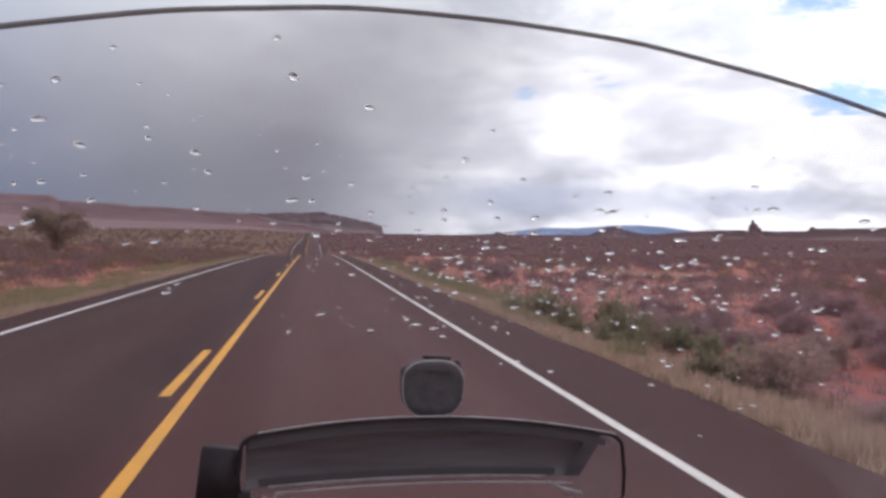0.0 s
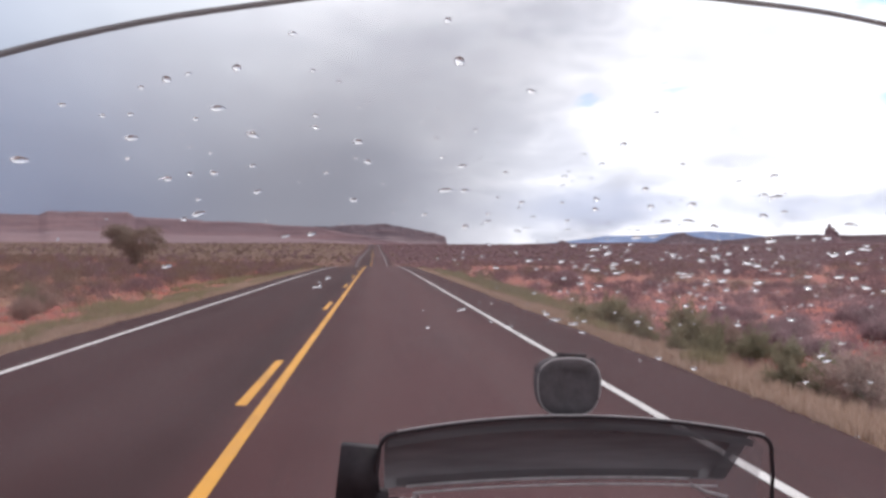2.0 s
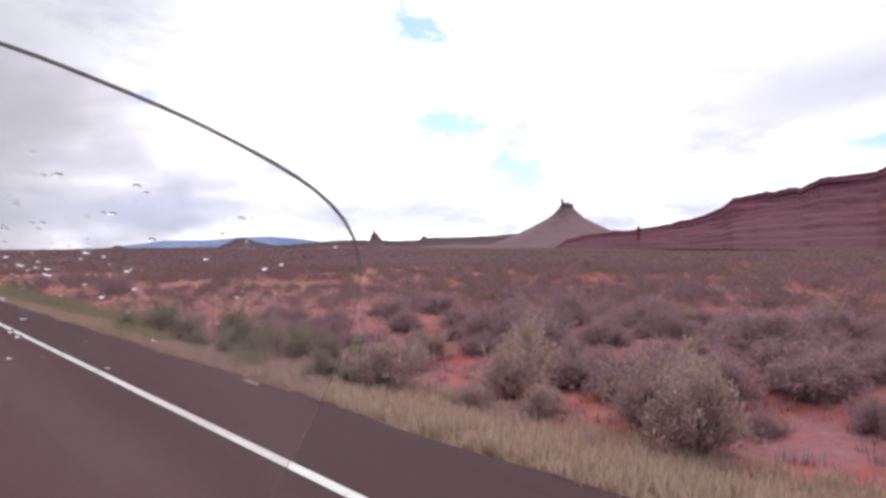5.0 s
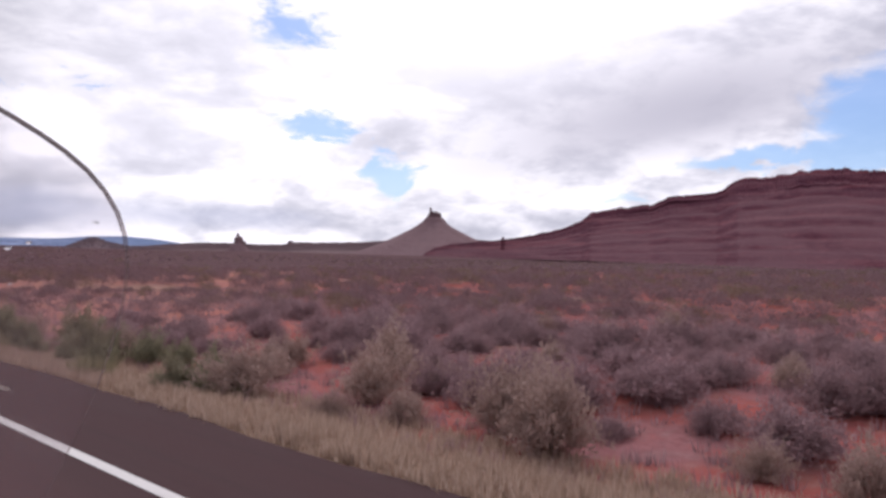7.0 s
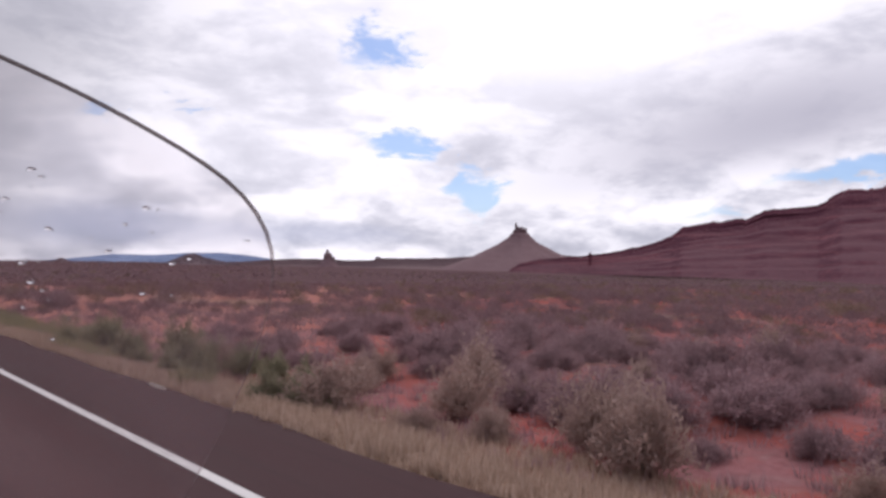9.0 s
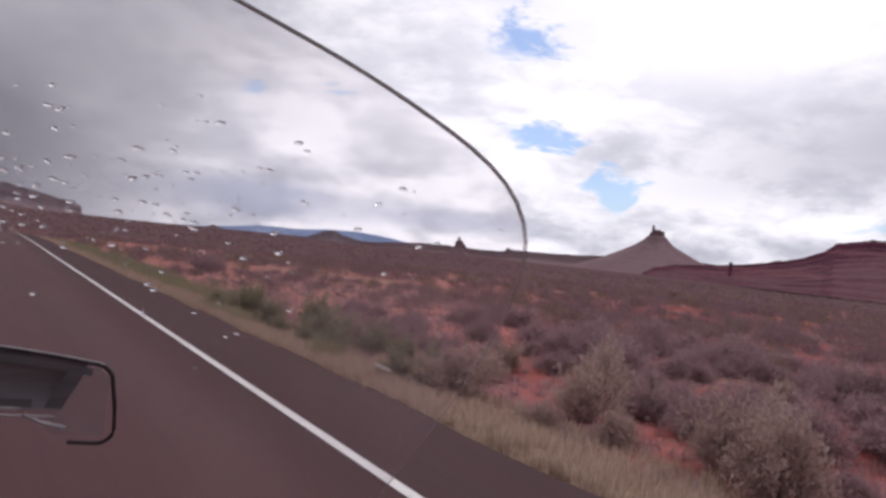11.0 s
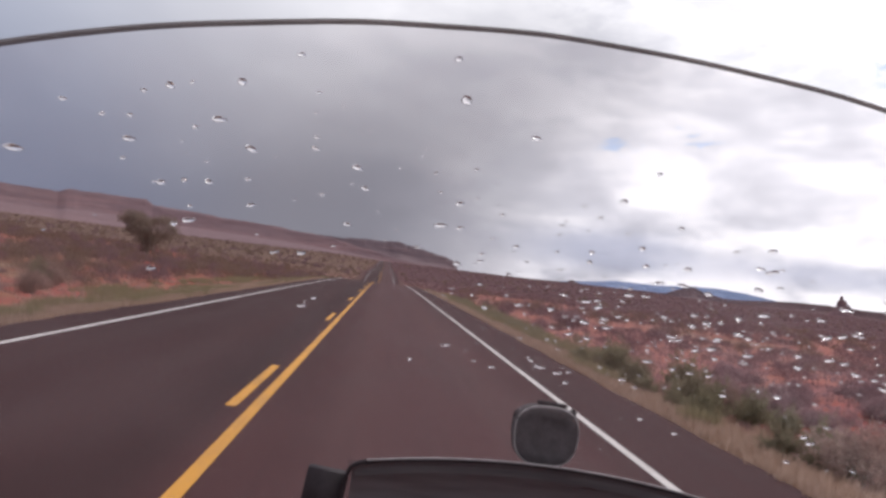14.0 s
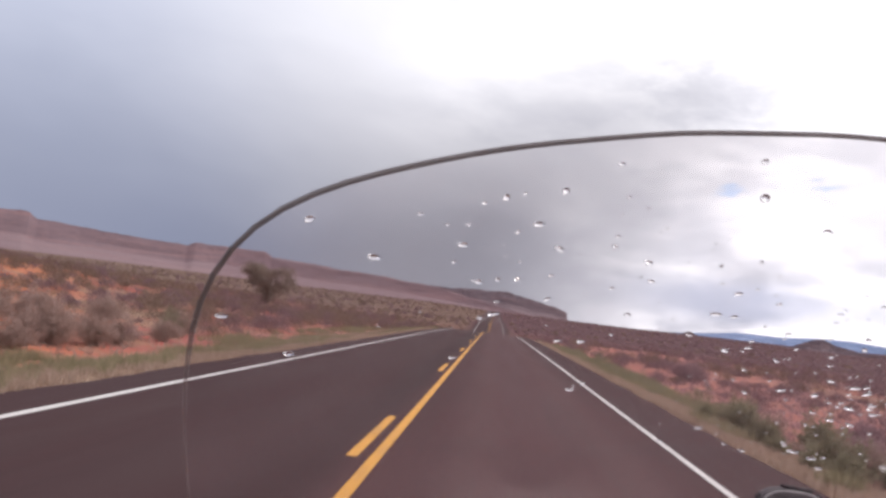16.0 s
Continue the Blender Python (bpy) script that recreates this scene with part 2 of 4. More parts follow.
def earth(t):
    sep = t.n.new("ShaderNodeSeparateXYZ")
    t.put(sep.inputs[0], t.pos)
    x, y = sep.outputs[0], sep.outputs[1]
    a = t.noise(t.pos, 0.09, 5, 0.6)
    b = t.noise(t.pos, 0.7, 5, 0.6)
    c = t.noise(t.pos, 9.0, 4, 0.6)
    red = t.ramp(b, (0.30, (0.22, 0.076, 0.066)), (0.55, (0.330, 0.094, 0.083)), (0.75, (0.33, 0.130, 0.112)))
    tan = t.ramp(c, (0.3, (0.20, 0.125, 0.085)), (0.7, (0.33, 0.23, 0.16)))
    dry_side = t.step(x, -5.6, -8.5)
    slope = t.step(t.math("SUBTRACT", t.math("MULTIPLY", x, -1.0), t.math("MULTIPLY", y, 0.54)), -3.0, 4.0, 0.12, 1.0)
    red = t.mix(t.math("MULTIPLY", dry_side, slope), red, t.ramp(c, (0.3, (0.36, 0.122, 0.062)), (0.7, (0.50, 0.190, 0.105))))
    col = t.mix(t.math("ADD", t.step(a, 0.50, 0.66), t.math("MULTIPLY", t.math("MULTIPLY", dry_side, t.step(b, 0.52, 0.42)), 0.55), clamp=True), red, tan)
    pebble = t.noise(t.pos, 3.2, 6, 0.7)
    col = t.mix(t.math("MULTIPLY", t.step(pebble, 0.50, 0.64), 0.42), col, (0.30, 0.195, 0.165))
    col = t.mix(t.math("MULTIPLY", t.step(pebble, 0.44, 0.32), 0.40), col, (0.17, 0.070, 0.066))
    litter_n = t.noise(t.pos, 0.42, 6, 0.68)
    brown = t.ramp(c, (0.3, (0.165, 0.093, 0.103)), (0.7, (0.285, 0.172, 0.184)))
    col = t.mix(t.math("MULTIPLY", t.math("MULTIPLY", t.step(litter_n, 0.54, 0.42), t.math("SUBTRACT", 1.0, t.math("MULTIPLY", dry_side, 0.7))), 0.60), col, brown)
    # paler, stonier soil ahead of the brush flat
    stony = t.math("MULTIPLY", t.step(t.math("SUBTRACT", y, t.math("MULTIPLY", x, 1.1)), 0.0, 9.0), t.step(x, 4.0, 7.0))
    col = t.mix(t.math("MULTIPLY", stony, t.step(litter_n, 0.40, 0.60, 0.22, 0.60)), col, (0.40, 0.215, 0.170))
    # dry litter and gravel along the verge
    wob = t.math("MULTIPLY", t.math("SUBTRACT", b, 0.5), 2.6)
    right = t.step(t.math("ADD", x, wob), 4.6, 6.2, 1.0, 0.0)
    left = t.step(t.math("ADD", x, wob), -8.6, -6.8, 0.0, 1.0)
    verge = t.math("MULTIPLY", right, left)
    litter = t.ramp(c, (0.3, (0.17, 0.115, 0.085)), (0.55, (0.27, 0.20, 0.14)), (0.75, (0.36, 0.28, 0.20)))
    col = t.mix(t.math("MULTIPLY", verge, 0.85), col, litter)
    # far scrub seen edge on
    far = t.math("SQRT", t.math("ADD", t.math("MULTIPLY", x, x), t.math("MULTIPLY", y, y)))
    scrub = t.noise(t.vmath("MULTIPLY", t.pos, (0.5, 0.5, 0.5)), 0.35, 6, 0.7)
    bushes = t.ramp(scrub, (0.35, (0.106, 0.066, 0.070)), (0.6, (0.132, 0.080, 0.082)), (0.75, (0.175, 0.095, 0.092)))
    bushes = t.mix(t.math("MULTIPLY", dry_side, 0.7), bushes, (0.185, 0.128, 0.098))
    col = t.mix(t.step(far, 60, 240), col, bushes)
    t.put(t.p.inputs["Base Color"], col)
    t.put(t.p.inputs["Normal"], t.bump(t.math("ADD", c, t.math("MULTIPLY", b, 2.0)), 0.5, 0.03))


def foliage(dark, mid, pale):
    """Thin leaves and twigs: matt, and lit through from behind."""
    def f(t):
        r = by_island(t)
        q = by_object(t)
        col = t.ramp(r, (0.0, dark), (0.55, mid), (1.0, pale))
        col = t.mix(t.math("MULTIPLY", q, 0.4), col, tuple(0.5 * (u + v) for u, v in zip(dark, (0.24, 0.165, 0.155))))
        t.put(t.p.inputs["Base Color"], col)
        tr = t.n.new("ShaderNodeBsdfTranslucent")
        t.put(tr.inputs[0], col)
        a = t.n.new("ShaderNodeMixShader")
        a.inputs[0].default_value = 0.5
        t.l.new(t.p.outputs[0], a.inputs[1])
        t.l.new(tr.outputs[0], a.inputs[2])
        t.l.new(a.outputs[0], t.o.inputs[0])
    return f


def strata(dark, mid, pale, size, cap):
    """Layered sandstone: bands by height, gullied by stretched noise."""
    def f(t):
        sep = t.n.new("ShaderNodeSeparateXYZ")
        t.put(sep.inputs[0], t.pos)
        flow = t.noise(t.pos, 0.006, 4, 0.5)
        zz = t.math("ADD", sep.outputs[2], t.math("MULTIPLY", flow, size * 0.3))
        v = t.n.new("ShaderNodeCombineXYZ")
        t.put(v.inputs[2], zz)
        t.put(v.inputs[0], t.math("MULTIPLY", sep.outputs[0], 0.03))
        t.put(v.inputs[1], t.math("MULTIPLY", sep.outputs[1], 0.03))
        band = t.noise(v.outputs[0], 1.1 / size, 6, 0.68)
        gully = t.noise(t.vmath("MULTIPLY", t.pos, (1, 1, 1.6)), 0.035, 6, 0.62)
        col = t.ramp(band, (0.30, dark), (0.42, mid), (0.50, dark), (0.60, pale), (0.70, mid))
        col = t.mix(t.math("MULTIPLY", t.step(gully, 0.52, 0.75), 0.35), col, pale)
        col = t.mix(t.math("MULTIPLY", t.step(gully, 0.48, 0.28), 0.35), col, dark)
        rubble = t.noise(t.vmath("MULTIPLY", t.pos, (1, 1, 2.2)), 0.9 / size, 7, 0.7)
        col = t.mix(t.math("MULTIPLY", t.step(rubble, 0.53, 0.64), 0.55), col, pale)
        col = t.mix(t.math("MULTIPLY", t.step(rubble, 0.47, 0.36), 0.55), col, dark)
        n = t.n.new("ShaderNodeNewGeometry").outputs["Normal"]
        up = t.n.new("ShaderNodeSeparateXYZ")
        t.put(up.inputs[0], n)
        col = t.mix(t.math("MULTIPLY", t.step(up.outputs[2], 0.75, 0.95), 0.6), col, cap)
        t.put(t.p.inputs["Base Color"], col)
        t.put(t.p.inputs["Normal"], t.bump(t.math("ADD", t.math("ADD", gully, rubble), t.math("MULTIPLY", band, 0.6)), 0.6, size * 0.4))
    return f


def plain(rgb, vary=0.15, scale=40.0, bump=0.05):
    def f(t):
        n = t.noise(t.pos, scale, 5, 0.6)
        col = t.mix(t.step(n, 0.3, 0.7), tuple(c * (1 - vary) for c in rgb), tuple(c * (1 + vary) for c in rgb))
        t.put(t.p.inputs["Base Color"], col)
        if bump:
            t.put(t.p.inputs["Normal"], t.bump(n, bump, 0.002))
    return f


def clear_sheet(tint, milk):
    """Thin clear plastic: see-through, mirror-like at the surface, a trace of road film."""
    def f(t):
        tr = t.n.new("ShaderNodeBsdfTransparent")
        tr.inputs[0].default_value = (*tint, 1)
        gl = t.n.new("ShaderNodeBsdfGlossy")
        gl.inputs["Roughness"].default_value = 0.04
        df = t.n.new("ShaderNodeBsdfDiffuse")
        df.inputs[0].default_value = (0.60, 0.47, 0.48, 1)
        fr = t.n.new("ShaderNodeFresnel")
        fr.inputs[0].default_value = 1.25
        smear = t.step(t.noise(t.pos, 9, 4, 0.6), 0.35, 0.75)
        sep = t.n.new("ShaderNodeSeparateXYZ")
        t.put(sep.inputs[0], t.pos)
        # extra film low on the right, put in for a pinkish glare
        glare_film = t.math("MULTIPLY", t.step(sep.outputs[0], 0.20, 0.36), t.step(sep.outputs[2], 1.42, 1.51, 1.0, 0.0))
        film = t.math("MULTIPLY", smear, t.math("ADD", t.math("MULTIPLY", glare_film, 0.05), milk))
        a = t.n.new("ShaderNodeMixShader")
        t.put(a.inputs[0], film)
        t.l.new(tr.outputs[0], a.inputs[1])
        t.l.new(df.outputs[0], a.inputs[2])
        b = t.n.new("ShaderNodeMixShader")
        t.put(b.inputs[0], fr.outputs[0])
        t.l.new(a.outputs[0], b.inputs[1])
        t.l.new(gl.outputs[0], b.inputs[2])
        t.l.new(b.outputs[0], t.o.inputs[0])
    return f


def see_through_edge(t):
    """The cut edge of the acrylic: grey, half clear, scratched."""
    tr = t.n.new("ShaderNodeBsdfTransparent")
    tr.inputs[0].default_value = (0.62, 0.57, 0.56, 1)
    n = t.noise(t.pos, 70, 4, 0.6)
    a = t.n.new("ShaderNodeMixShader")
    sep = t.n.new("ShaderNodeSeparateXYZ")
    t.put(sep.inputs[0], t.pos)
    # opacity by height only: the edge fades out below 1.5 m
    worn = t.step(sep.outputs[2], 1.47, 1.53, 0.16, 0.55)
    t.put(a.inputs[0], worn)
    clear = t.mix(t.step(sep.outputs[2], 1.47, 1.53), (0.95, 0.93, 0.93), (0.60, 0.55, 0.54))
    t.put(tr.inputs[0], clear)
    strip_col = t.ramp(n, (0.3, (0.17, 0.150, 0.148)), (0.7, (0.26, 0.235, 0.232)))
    # paler low down: the edge's reflection is put into the base colour
    t.put(t.p.inputs["Base Color"], t.mix(t.step(sep.outputs[2], 1.47, 1.53), (0.42, 0.37, 0.36), strip_col))
    t.l.new(tr.outputs[0], a.inputs[1])
    t.l.new(t.p.outputs[0], a.inputs[2])
    t.l.new(a.outputs[0], t.o.inputs[0])


def smoked(t):
    tr = t.n.new("ShaderNodeBsdfTransparent")
    tr.inputs[0].default_value = (0.50, 0.47, 0.49, 1)
    n = t.noise(t.vmath("MULTIPLY", t.pos, (6, 1, 60)), 2.0, 4, 0.6)
    t.put(t.p.inputs["Base Color"], t.ramp(n, (0.3, (0.080, 0.078, 0.083)), (0.7, (0.135, 0.131, 0.138))))
    a = t.n.new("ShaderNodeMixShader")
    a.inputs[0].default_value = 0.72
    t.l.new(tr.outputs[0], a.inputs[1])
    t.l.new(t.p.outputs[0], a.inputs[2])
    t.l.new(a.outputs[0], t.o.inputs[0])


def tinted_window(t):
    """Dusty clear plastic, a little milky."""
    tr = t.n.new("ShaderNodeBsdfTransparent")
    tr.inputs[0].default_value = (0.86, 0.84, 0.85, 1)
    n = t.noise(t.pos, 60, 4, 0.6)
    t.put(t.p.inputs["Base Color"], t.ramp(n, (0.3, (0.30, 0.27, 0.28)), (0.7, (0.40, 0.37, 0.38))))
    a = t.n.new("ShaderNodeMixShader")
    a.inputs[0].default_value = 0.26
    t.l.new(tr.outputs[0], a.inputs[1])
    t.l.new(t.p.outputs[0], a.inputs[2])
    t.l.new(a.outputs[0], t.o.inputs[0])


def water(t):
    t.p.inputs["Base Color"].default_value = (1, 1, 1, 1)
    t.p.inputs["Transmission Weight"].default_value = 1.0
    t.p.inputs["IOR"].default_value = 1.33


ASPHALT = material("asphalt", asphalt, 0.9, spec=0.08)
WHITE = material("white_paint", paint((0.60, 0.57, 0.545), (0.22, 0.185, 0.175)), 0.7)
YELLOW = material("yellow_paint", paint((0.62, 0.30, 0.045), (0.20, 0.13, 0.08)), 0.7)
EARTH = material("red_earth", earth, 1.0, spec=0.0)
SAGE = material("sage", foliage((0.25, 0.157, 0.168), (0.345, 0.222, 0.234), (0.445, 0.302, 0.312)), 0.9, spec=0.1)
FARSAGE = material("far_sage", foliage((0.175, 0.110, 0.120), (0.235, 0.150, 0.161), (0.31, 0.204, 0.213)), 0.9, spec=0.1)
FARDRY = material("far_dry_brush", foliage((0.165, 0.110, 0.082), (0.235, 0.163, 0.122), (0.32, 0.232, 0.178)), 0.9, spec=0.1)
DRY = material("dry_brush", foliage((0.32, 0.218, 0.186), (0.42, 0.294, 0.252), (0.52, 0.380, 0.328)), 0.9, spec=0.1)
GREEN = material("green_weed", foliage((0.20, 0.182, 0.118), (0.28, 0.255, 0.165), (0.37, 0.330, 0.225)), 0.9, spec=0.1)
JUNIPER = material("juniper", foliage((0.20, 0.155, 0.125), (0.29, 0.230, 0.180), (0.38, 0.305, 0.245)), 0.9, spec=0.1)
STRAW = material("dry_grass", foliage((0.34, 0.240, 0.180), (0.46, 0.330, 0.256), (0.58, 0.435, 0.352)), 0.9, spec=0.1)
GRASS = material("green_grass", foliage((0.22, 0.190, 0.115), (0.30, 0.258, 0.155), (0.41, 0.345, 0.22)), 0.9, spec=0.1)
TWIG = material("twig", plain((0.17, 0.125, 0.10), 0.3, 30), 0.9, spec=0.1)
REDROCK = material("red_sandstone", strata((0.084, 0.029, 0.045), (0.122, 0.041, 0.056), (0.188, 0.064, 0.078), 9.0, (0.132, 0.061, 0.072)), 0.95, spec=0.1)
# the next four, far rocks: distance haze put into their muted mauve colours
HAZED_FARROCK = material("hazed_sandstone", strata((0.198, 0.138, 0.150), (0.228, 0.152, 0.161), (0.275, 0.172, 0.174), 16.0, (0.222, 0.152, 0.158)), 0.95, spec=0.1)
HAZED_GREYROCK = material("hazed_grey_rock", strata((0.155, 0.118, 0.132), (0.185, 0.136, 0.146), (0.22, 0.155, 0.160), 18.0, (0.18, 0.13, 0.136)), 0.95, spec=0.1)
HAZED_LAND = material("hazed_upland", strata((0.165, 0.113, 0.118), (0.19, 0.128, 0.131), (0.22, 0.145, 0.143), 25.0, (0.18, 0.12, 0.121)), 0.95, spec=0.1)
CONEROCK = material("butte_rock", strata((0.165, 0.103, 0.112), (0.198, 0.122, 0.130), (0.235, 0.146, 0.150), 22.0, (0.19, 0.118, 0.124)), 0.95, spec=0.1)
# the mountains' blue is distance haze, put into the base colour
HAZE_BLUEROCK = material("haze_blue_rock", strata((0.24, 0.31, 0.47), (0.29, 0.36, 0.54), (0.35, 0.42, 0.60), 60.0, (0.31, 0.38, 0.55)), 1.0, spec=0.0)
PANE = material("clear_acrylic", clear_sheet((0.97, 0.96, 0.965), 0.072), 0.05)
EDGE = material("acrylic_edge", see_through_edge, 0.3)
SMOKED = material("smoked_plastic", smoked, 0.25, spec=0.5)
WINDOW = material("dusty_clear_plastic", tinted_window, 0.3)
BLACK = material("black_plastic", plain((0.024, 0.017, 0.020), 0.25, 120, 0.1), 0.7)
RUBBER = material("black_rubber", plain((0.078, 0.066, 0.070), 0.2, 150, 0.1), 0.75)
LIP = material("grey_trim", plain((0.30, 0.28, 0.28), 0.2, 80, 0.0), 0.3)
MAROON = material("maroon_enamel", plain((0.10, 0.018, 0.018), 0.1, 20, 0.0), 0.25, spec=0.5)
STEEL = material("brushed_steel", plain((0.45, 0.44, 0.43), 0.15, 60, 0.02), 0.35, 1.0)
TYRE = material("tyre_rubber", plain((0.025, 0.025, 0.025), 0.2, 80, 0.1), 0.85)
SPLASH = material("dried_splash", foliage((0.6, 0.56, 0.52), (0.7, 0.66, 0.62), (0.8, 0.77, 0.73)), 0.8)
WATER = material("water", water, 0.0)


# ---------------------------------------------------------------- helpers for meshes
def mesh(name, verts, faces, mat, smooth=False):
    me = bpy.data.meshes.new(name)
    me.from_pydata([tuple(v) for v in verts], [], [tuple(f) for f in faces])
    me.materials.append(mat)
    if smooth:
        me.polygons.foreach_set("use_smooth", [True] * len(me.polygons))
    me.update()
    return me


def outward(me):
    """The same closed mesh with all its faces turned outward."""
    bm = bmesh.new()
    bm.from_mesh(me)
    bmesh.ops.recalc_face_normals(bm, faces=bm.faces)
    bm.to_mesh(me)
    bm.free()
    return me


def part(name, me, parent, label=""):
    ob = new(name, me)
    ob.parent = parent
    return tagged(ob, label)


def from_bm(name, bm, mat, smooth=True):
    me = bpy.data.meshes.new(name)
    bmesh.ops.recalc_face_normals(bm, faces=bm.faces)
    bm.to_mesh(me)
    bm.free()
    me.materials.append(mat)
    if smooth:
        me.polygons.foreach_set("use_smooth", [True] * len(me.polygons))
    return me


def rounded_box(name, size, centre, mat, bevel=0.004, turn=None):
    bm = bmesh.new()
    bmesh.ops.create_cube(bm, size=1.0)
    bmesh.ops.scale(bm, vec=size, verts=bm.verts)
    bmesh.ops.bevel(bm, geom=bm.edges[:], offset=bevel, segments=3, affect="EDGES")
    if turn:
        bmesh.ops.rotate(bm, matrix=turn.to_3x3(), verts=bm.verts)
    bmesh.ops.translate(bm, vec=centre, verts=bm.verts)
    return from_bm(name, bm, mat)


def tube(name, pts, radius, mat, sides=8, closed=False, taper=None):
    pts = [Vector(p) for p in pts]
    verts, faces, n = [], [], len(pts)
    for i, p in enumerate(pts):
        a = pts[(i - 1) % n] if closed else pts[max(i - 1, 0)]
        b = pts[(i + 1) % n] if closed else pts[min(i + 1, n - 1)]
        d = (b - a).normalized()
        u = d.cross(Vector((0, 0, 1) if abs(d.z) < 0.95 else (1, 0, 0))).normalized()
        w = d.cross(u)
        r = radius * (taper[i] if taper else 1)
        for k in range(sides):
            q = 2 * math.pi * k / sides
            verts.append(p + u * (r * math.cos(q)) + w * (r * math.sin(q)))
    for i in range(n if closed else n - 1):
        j = (i + 1) % n
        for k in range(sides):
            m = (k + 1) % sides
            faces.append((i * sides + k, j * sides + k, j * sides + m, i * sides + m))
    if not closed:
        faces.append(tuple(range(sides))[::-1])
        faces.append(tuple((n - 1) * sides + k for k in range(sides)))
    return mesh(name, verts, faces, mat, True)


def smooth01(x, lo, hi):
    q = min(max((x - lo) / (hi - lo), 0.0), 1.0)
    return q * q * (3 - 2 * q)


def lerp_table(table, x):
    rows = sorted(table)
    return float(np.interp(x, [p[0] for p in rows], [p[1] for p in rows]))


# ---------------------------------------------------------------- ground and road
ROAD_L, ROAD_R = -5.45, 3.85        # edges of the asphalt
EDGE_R, EDGE_L, MIDDLE = 2.56, -4.66, -1.22


def road_z(y):
    """The road dips once ahead and climbs gently far off."""
    return -2.3 * math.exp(-((y - 165) / 52.0) ** 2) + 9.0 * smooth01(y, 230, 850)


def ground_z(x, y):
    off = max(ROAD_L - x, x - ROAD_R, 0.0)
    z = road_z(y)
    if off <= 0:
        return z - 0.10
    z -= 0.035 + 0.22 * smooth01(off, 0.1, 1.8) - 0.25 * smooth01(off, 2.5, 7)
    amp = smooth01(off, 1.0, 9.0)
    z += amp * (0.35 * noise.noise((x * 0.06, y * 0.06, 3.1)) + 0.13 * noise.noise((x * 0.3, y * 0.3, 7.7)) + 0.05 * noise.noise((x * 0.9, y * 0.9, 1.2)))
    if x < 0:
        z += 2.5 * smooth01(off, 5, 40) * (1 - 0.55 * smooth01(y, 34, 70))
    z += 2.5 * smooth01(off, 120, 500) * noise.noise((x * 0.004, y * 0.004, 0.4))
    return z


def axis(near, step, grow, far):
    out, s = [0.0], step
    while out[-1] < far:
        if out[-1] > near:
            s *= grow
        out.append(out[-1] + s)
    return out


def build_ground():
    xs = sorted({round(ROAD_R + v, 3) for v in axis(22, 0.45, 1.10, 4700)} | {round(ROAD_L - v, 3) for v in axis(22, 0.45, 1.10, 4700)} | {ROAD_L + 0.3, ROAD_R - 0.3, -1.1})
    ys = sorted({round(v, 3) for v in axis(42, 0.6, 1.055, 4700)} | {round(-v, 3) for v in axis(6, 0.6, 1.18, 4700)})
    verts = [(x, y, ground_z(x, y)) for y in ys for x in xs]
    n = len(xs)
    faces = [(j * n + i, j * n + i + 1, (j + 1) * n + i + 1, (j + 1) * n + i) for j in range(len(ys) - 1) for i in range(n - 1)]
    g = new("ground", mesh("ground", verts, faces, EARTH, True))
    tagged(g, "flat red desert earth with tan gravelly verges", "ground", kind="structure")
    return [y for y in ys if -60 < y < 2600]


YS = build_ground()


def strip(name, x0, x1, y0, y1, lift, mat, thick=0.0, ragged=0.0):
    ys = [y0] + [y for y in YS if y0 < y < y1] + [y1]
    verts, faces = [], []
    for k, y in enumerate(ys):
        a = x0 + ragged * noise.noise((y * 0.8, 1.5, 0)) + 0.4 * ragged * noise.noise((y * 3.1, 4.5, 0))
        b = x1 + ragged * noise.noise((y * 0.8, 9.5, 0)) + 0.4 * ragged * noise.noise((y * 3.1, 7.5, 0))
        z = road_z(y) + lift
        verts += [(a, y, z - thick), (a, y, z), (b, y, z), (b, y, z - thick)]
    for k in range(len(ys) - 1):
        i, j = 4 * k, 4 * k + 4
        for q in range(3):
            faces.append((i + q, i + q + 1, j + q + 1, j + q)[::-1])
    faces += [(0, 1, 2, 3), tuple(4 * (len(ys) - 1) + q for q in (3, 2, 1, 0))]
    return mesh(name, verts, faces, mat)


road = tagged(new("road", strip("road", ROAD_L, ROAD_R, -55, 2500, 0.0, ASPHALT, 0.12, 0.11)), "straight two-lane asphalt road with worn wheel tracks", "road", kind="structure")
part("edge_line", strip("edge_line", EDGE_R - 0.048, EDGE_R + 0.048, -50, 2400, 0.005, WHITE, 0.004), road, "solid white edge line")
part("edge_line", strip("edge_line", EDGE_L - 0.05, EDGE_L + 0.05, -50, 2400, 0.005, WHITE, 0.004), road, "solid white edge line")
part("centre_line", strip("centre_line", MIDDLE + 0.06, MIDDLE + 0.17, -50, 2400, 0.005, YELLOW, 0.004), road, "solid yellow centre line")
for k in range(-2, 24):
    y = 7.6 + 12.19 * k
    part("dash", strip("dash", MIDDLE - 0.17, MIDDLE - 0.06, y, y + 3.05, 0.005, YELLOW, 0.004), road, "worn yellow dash")


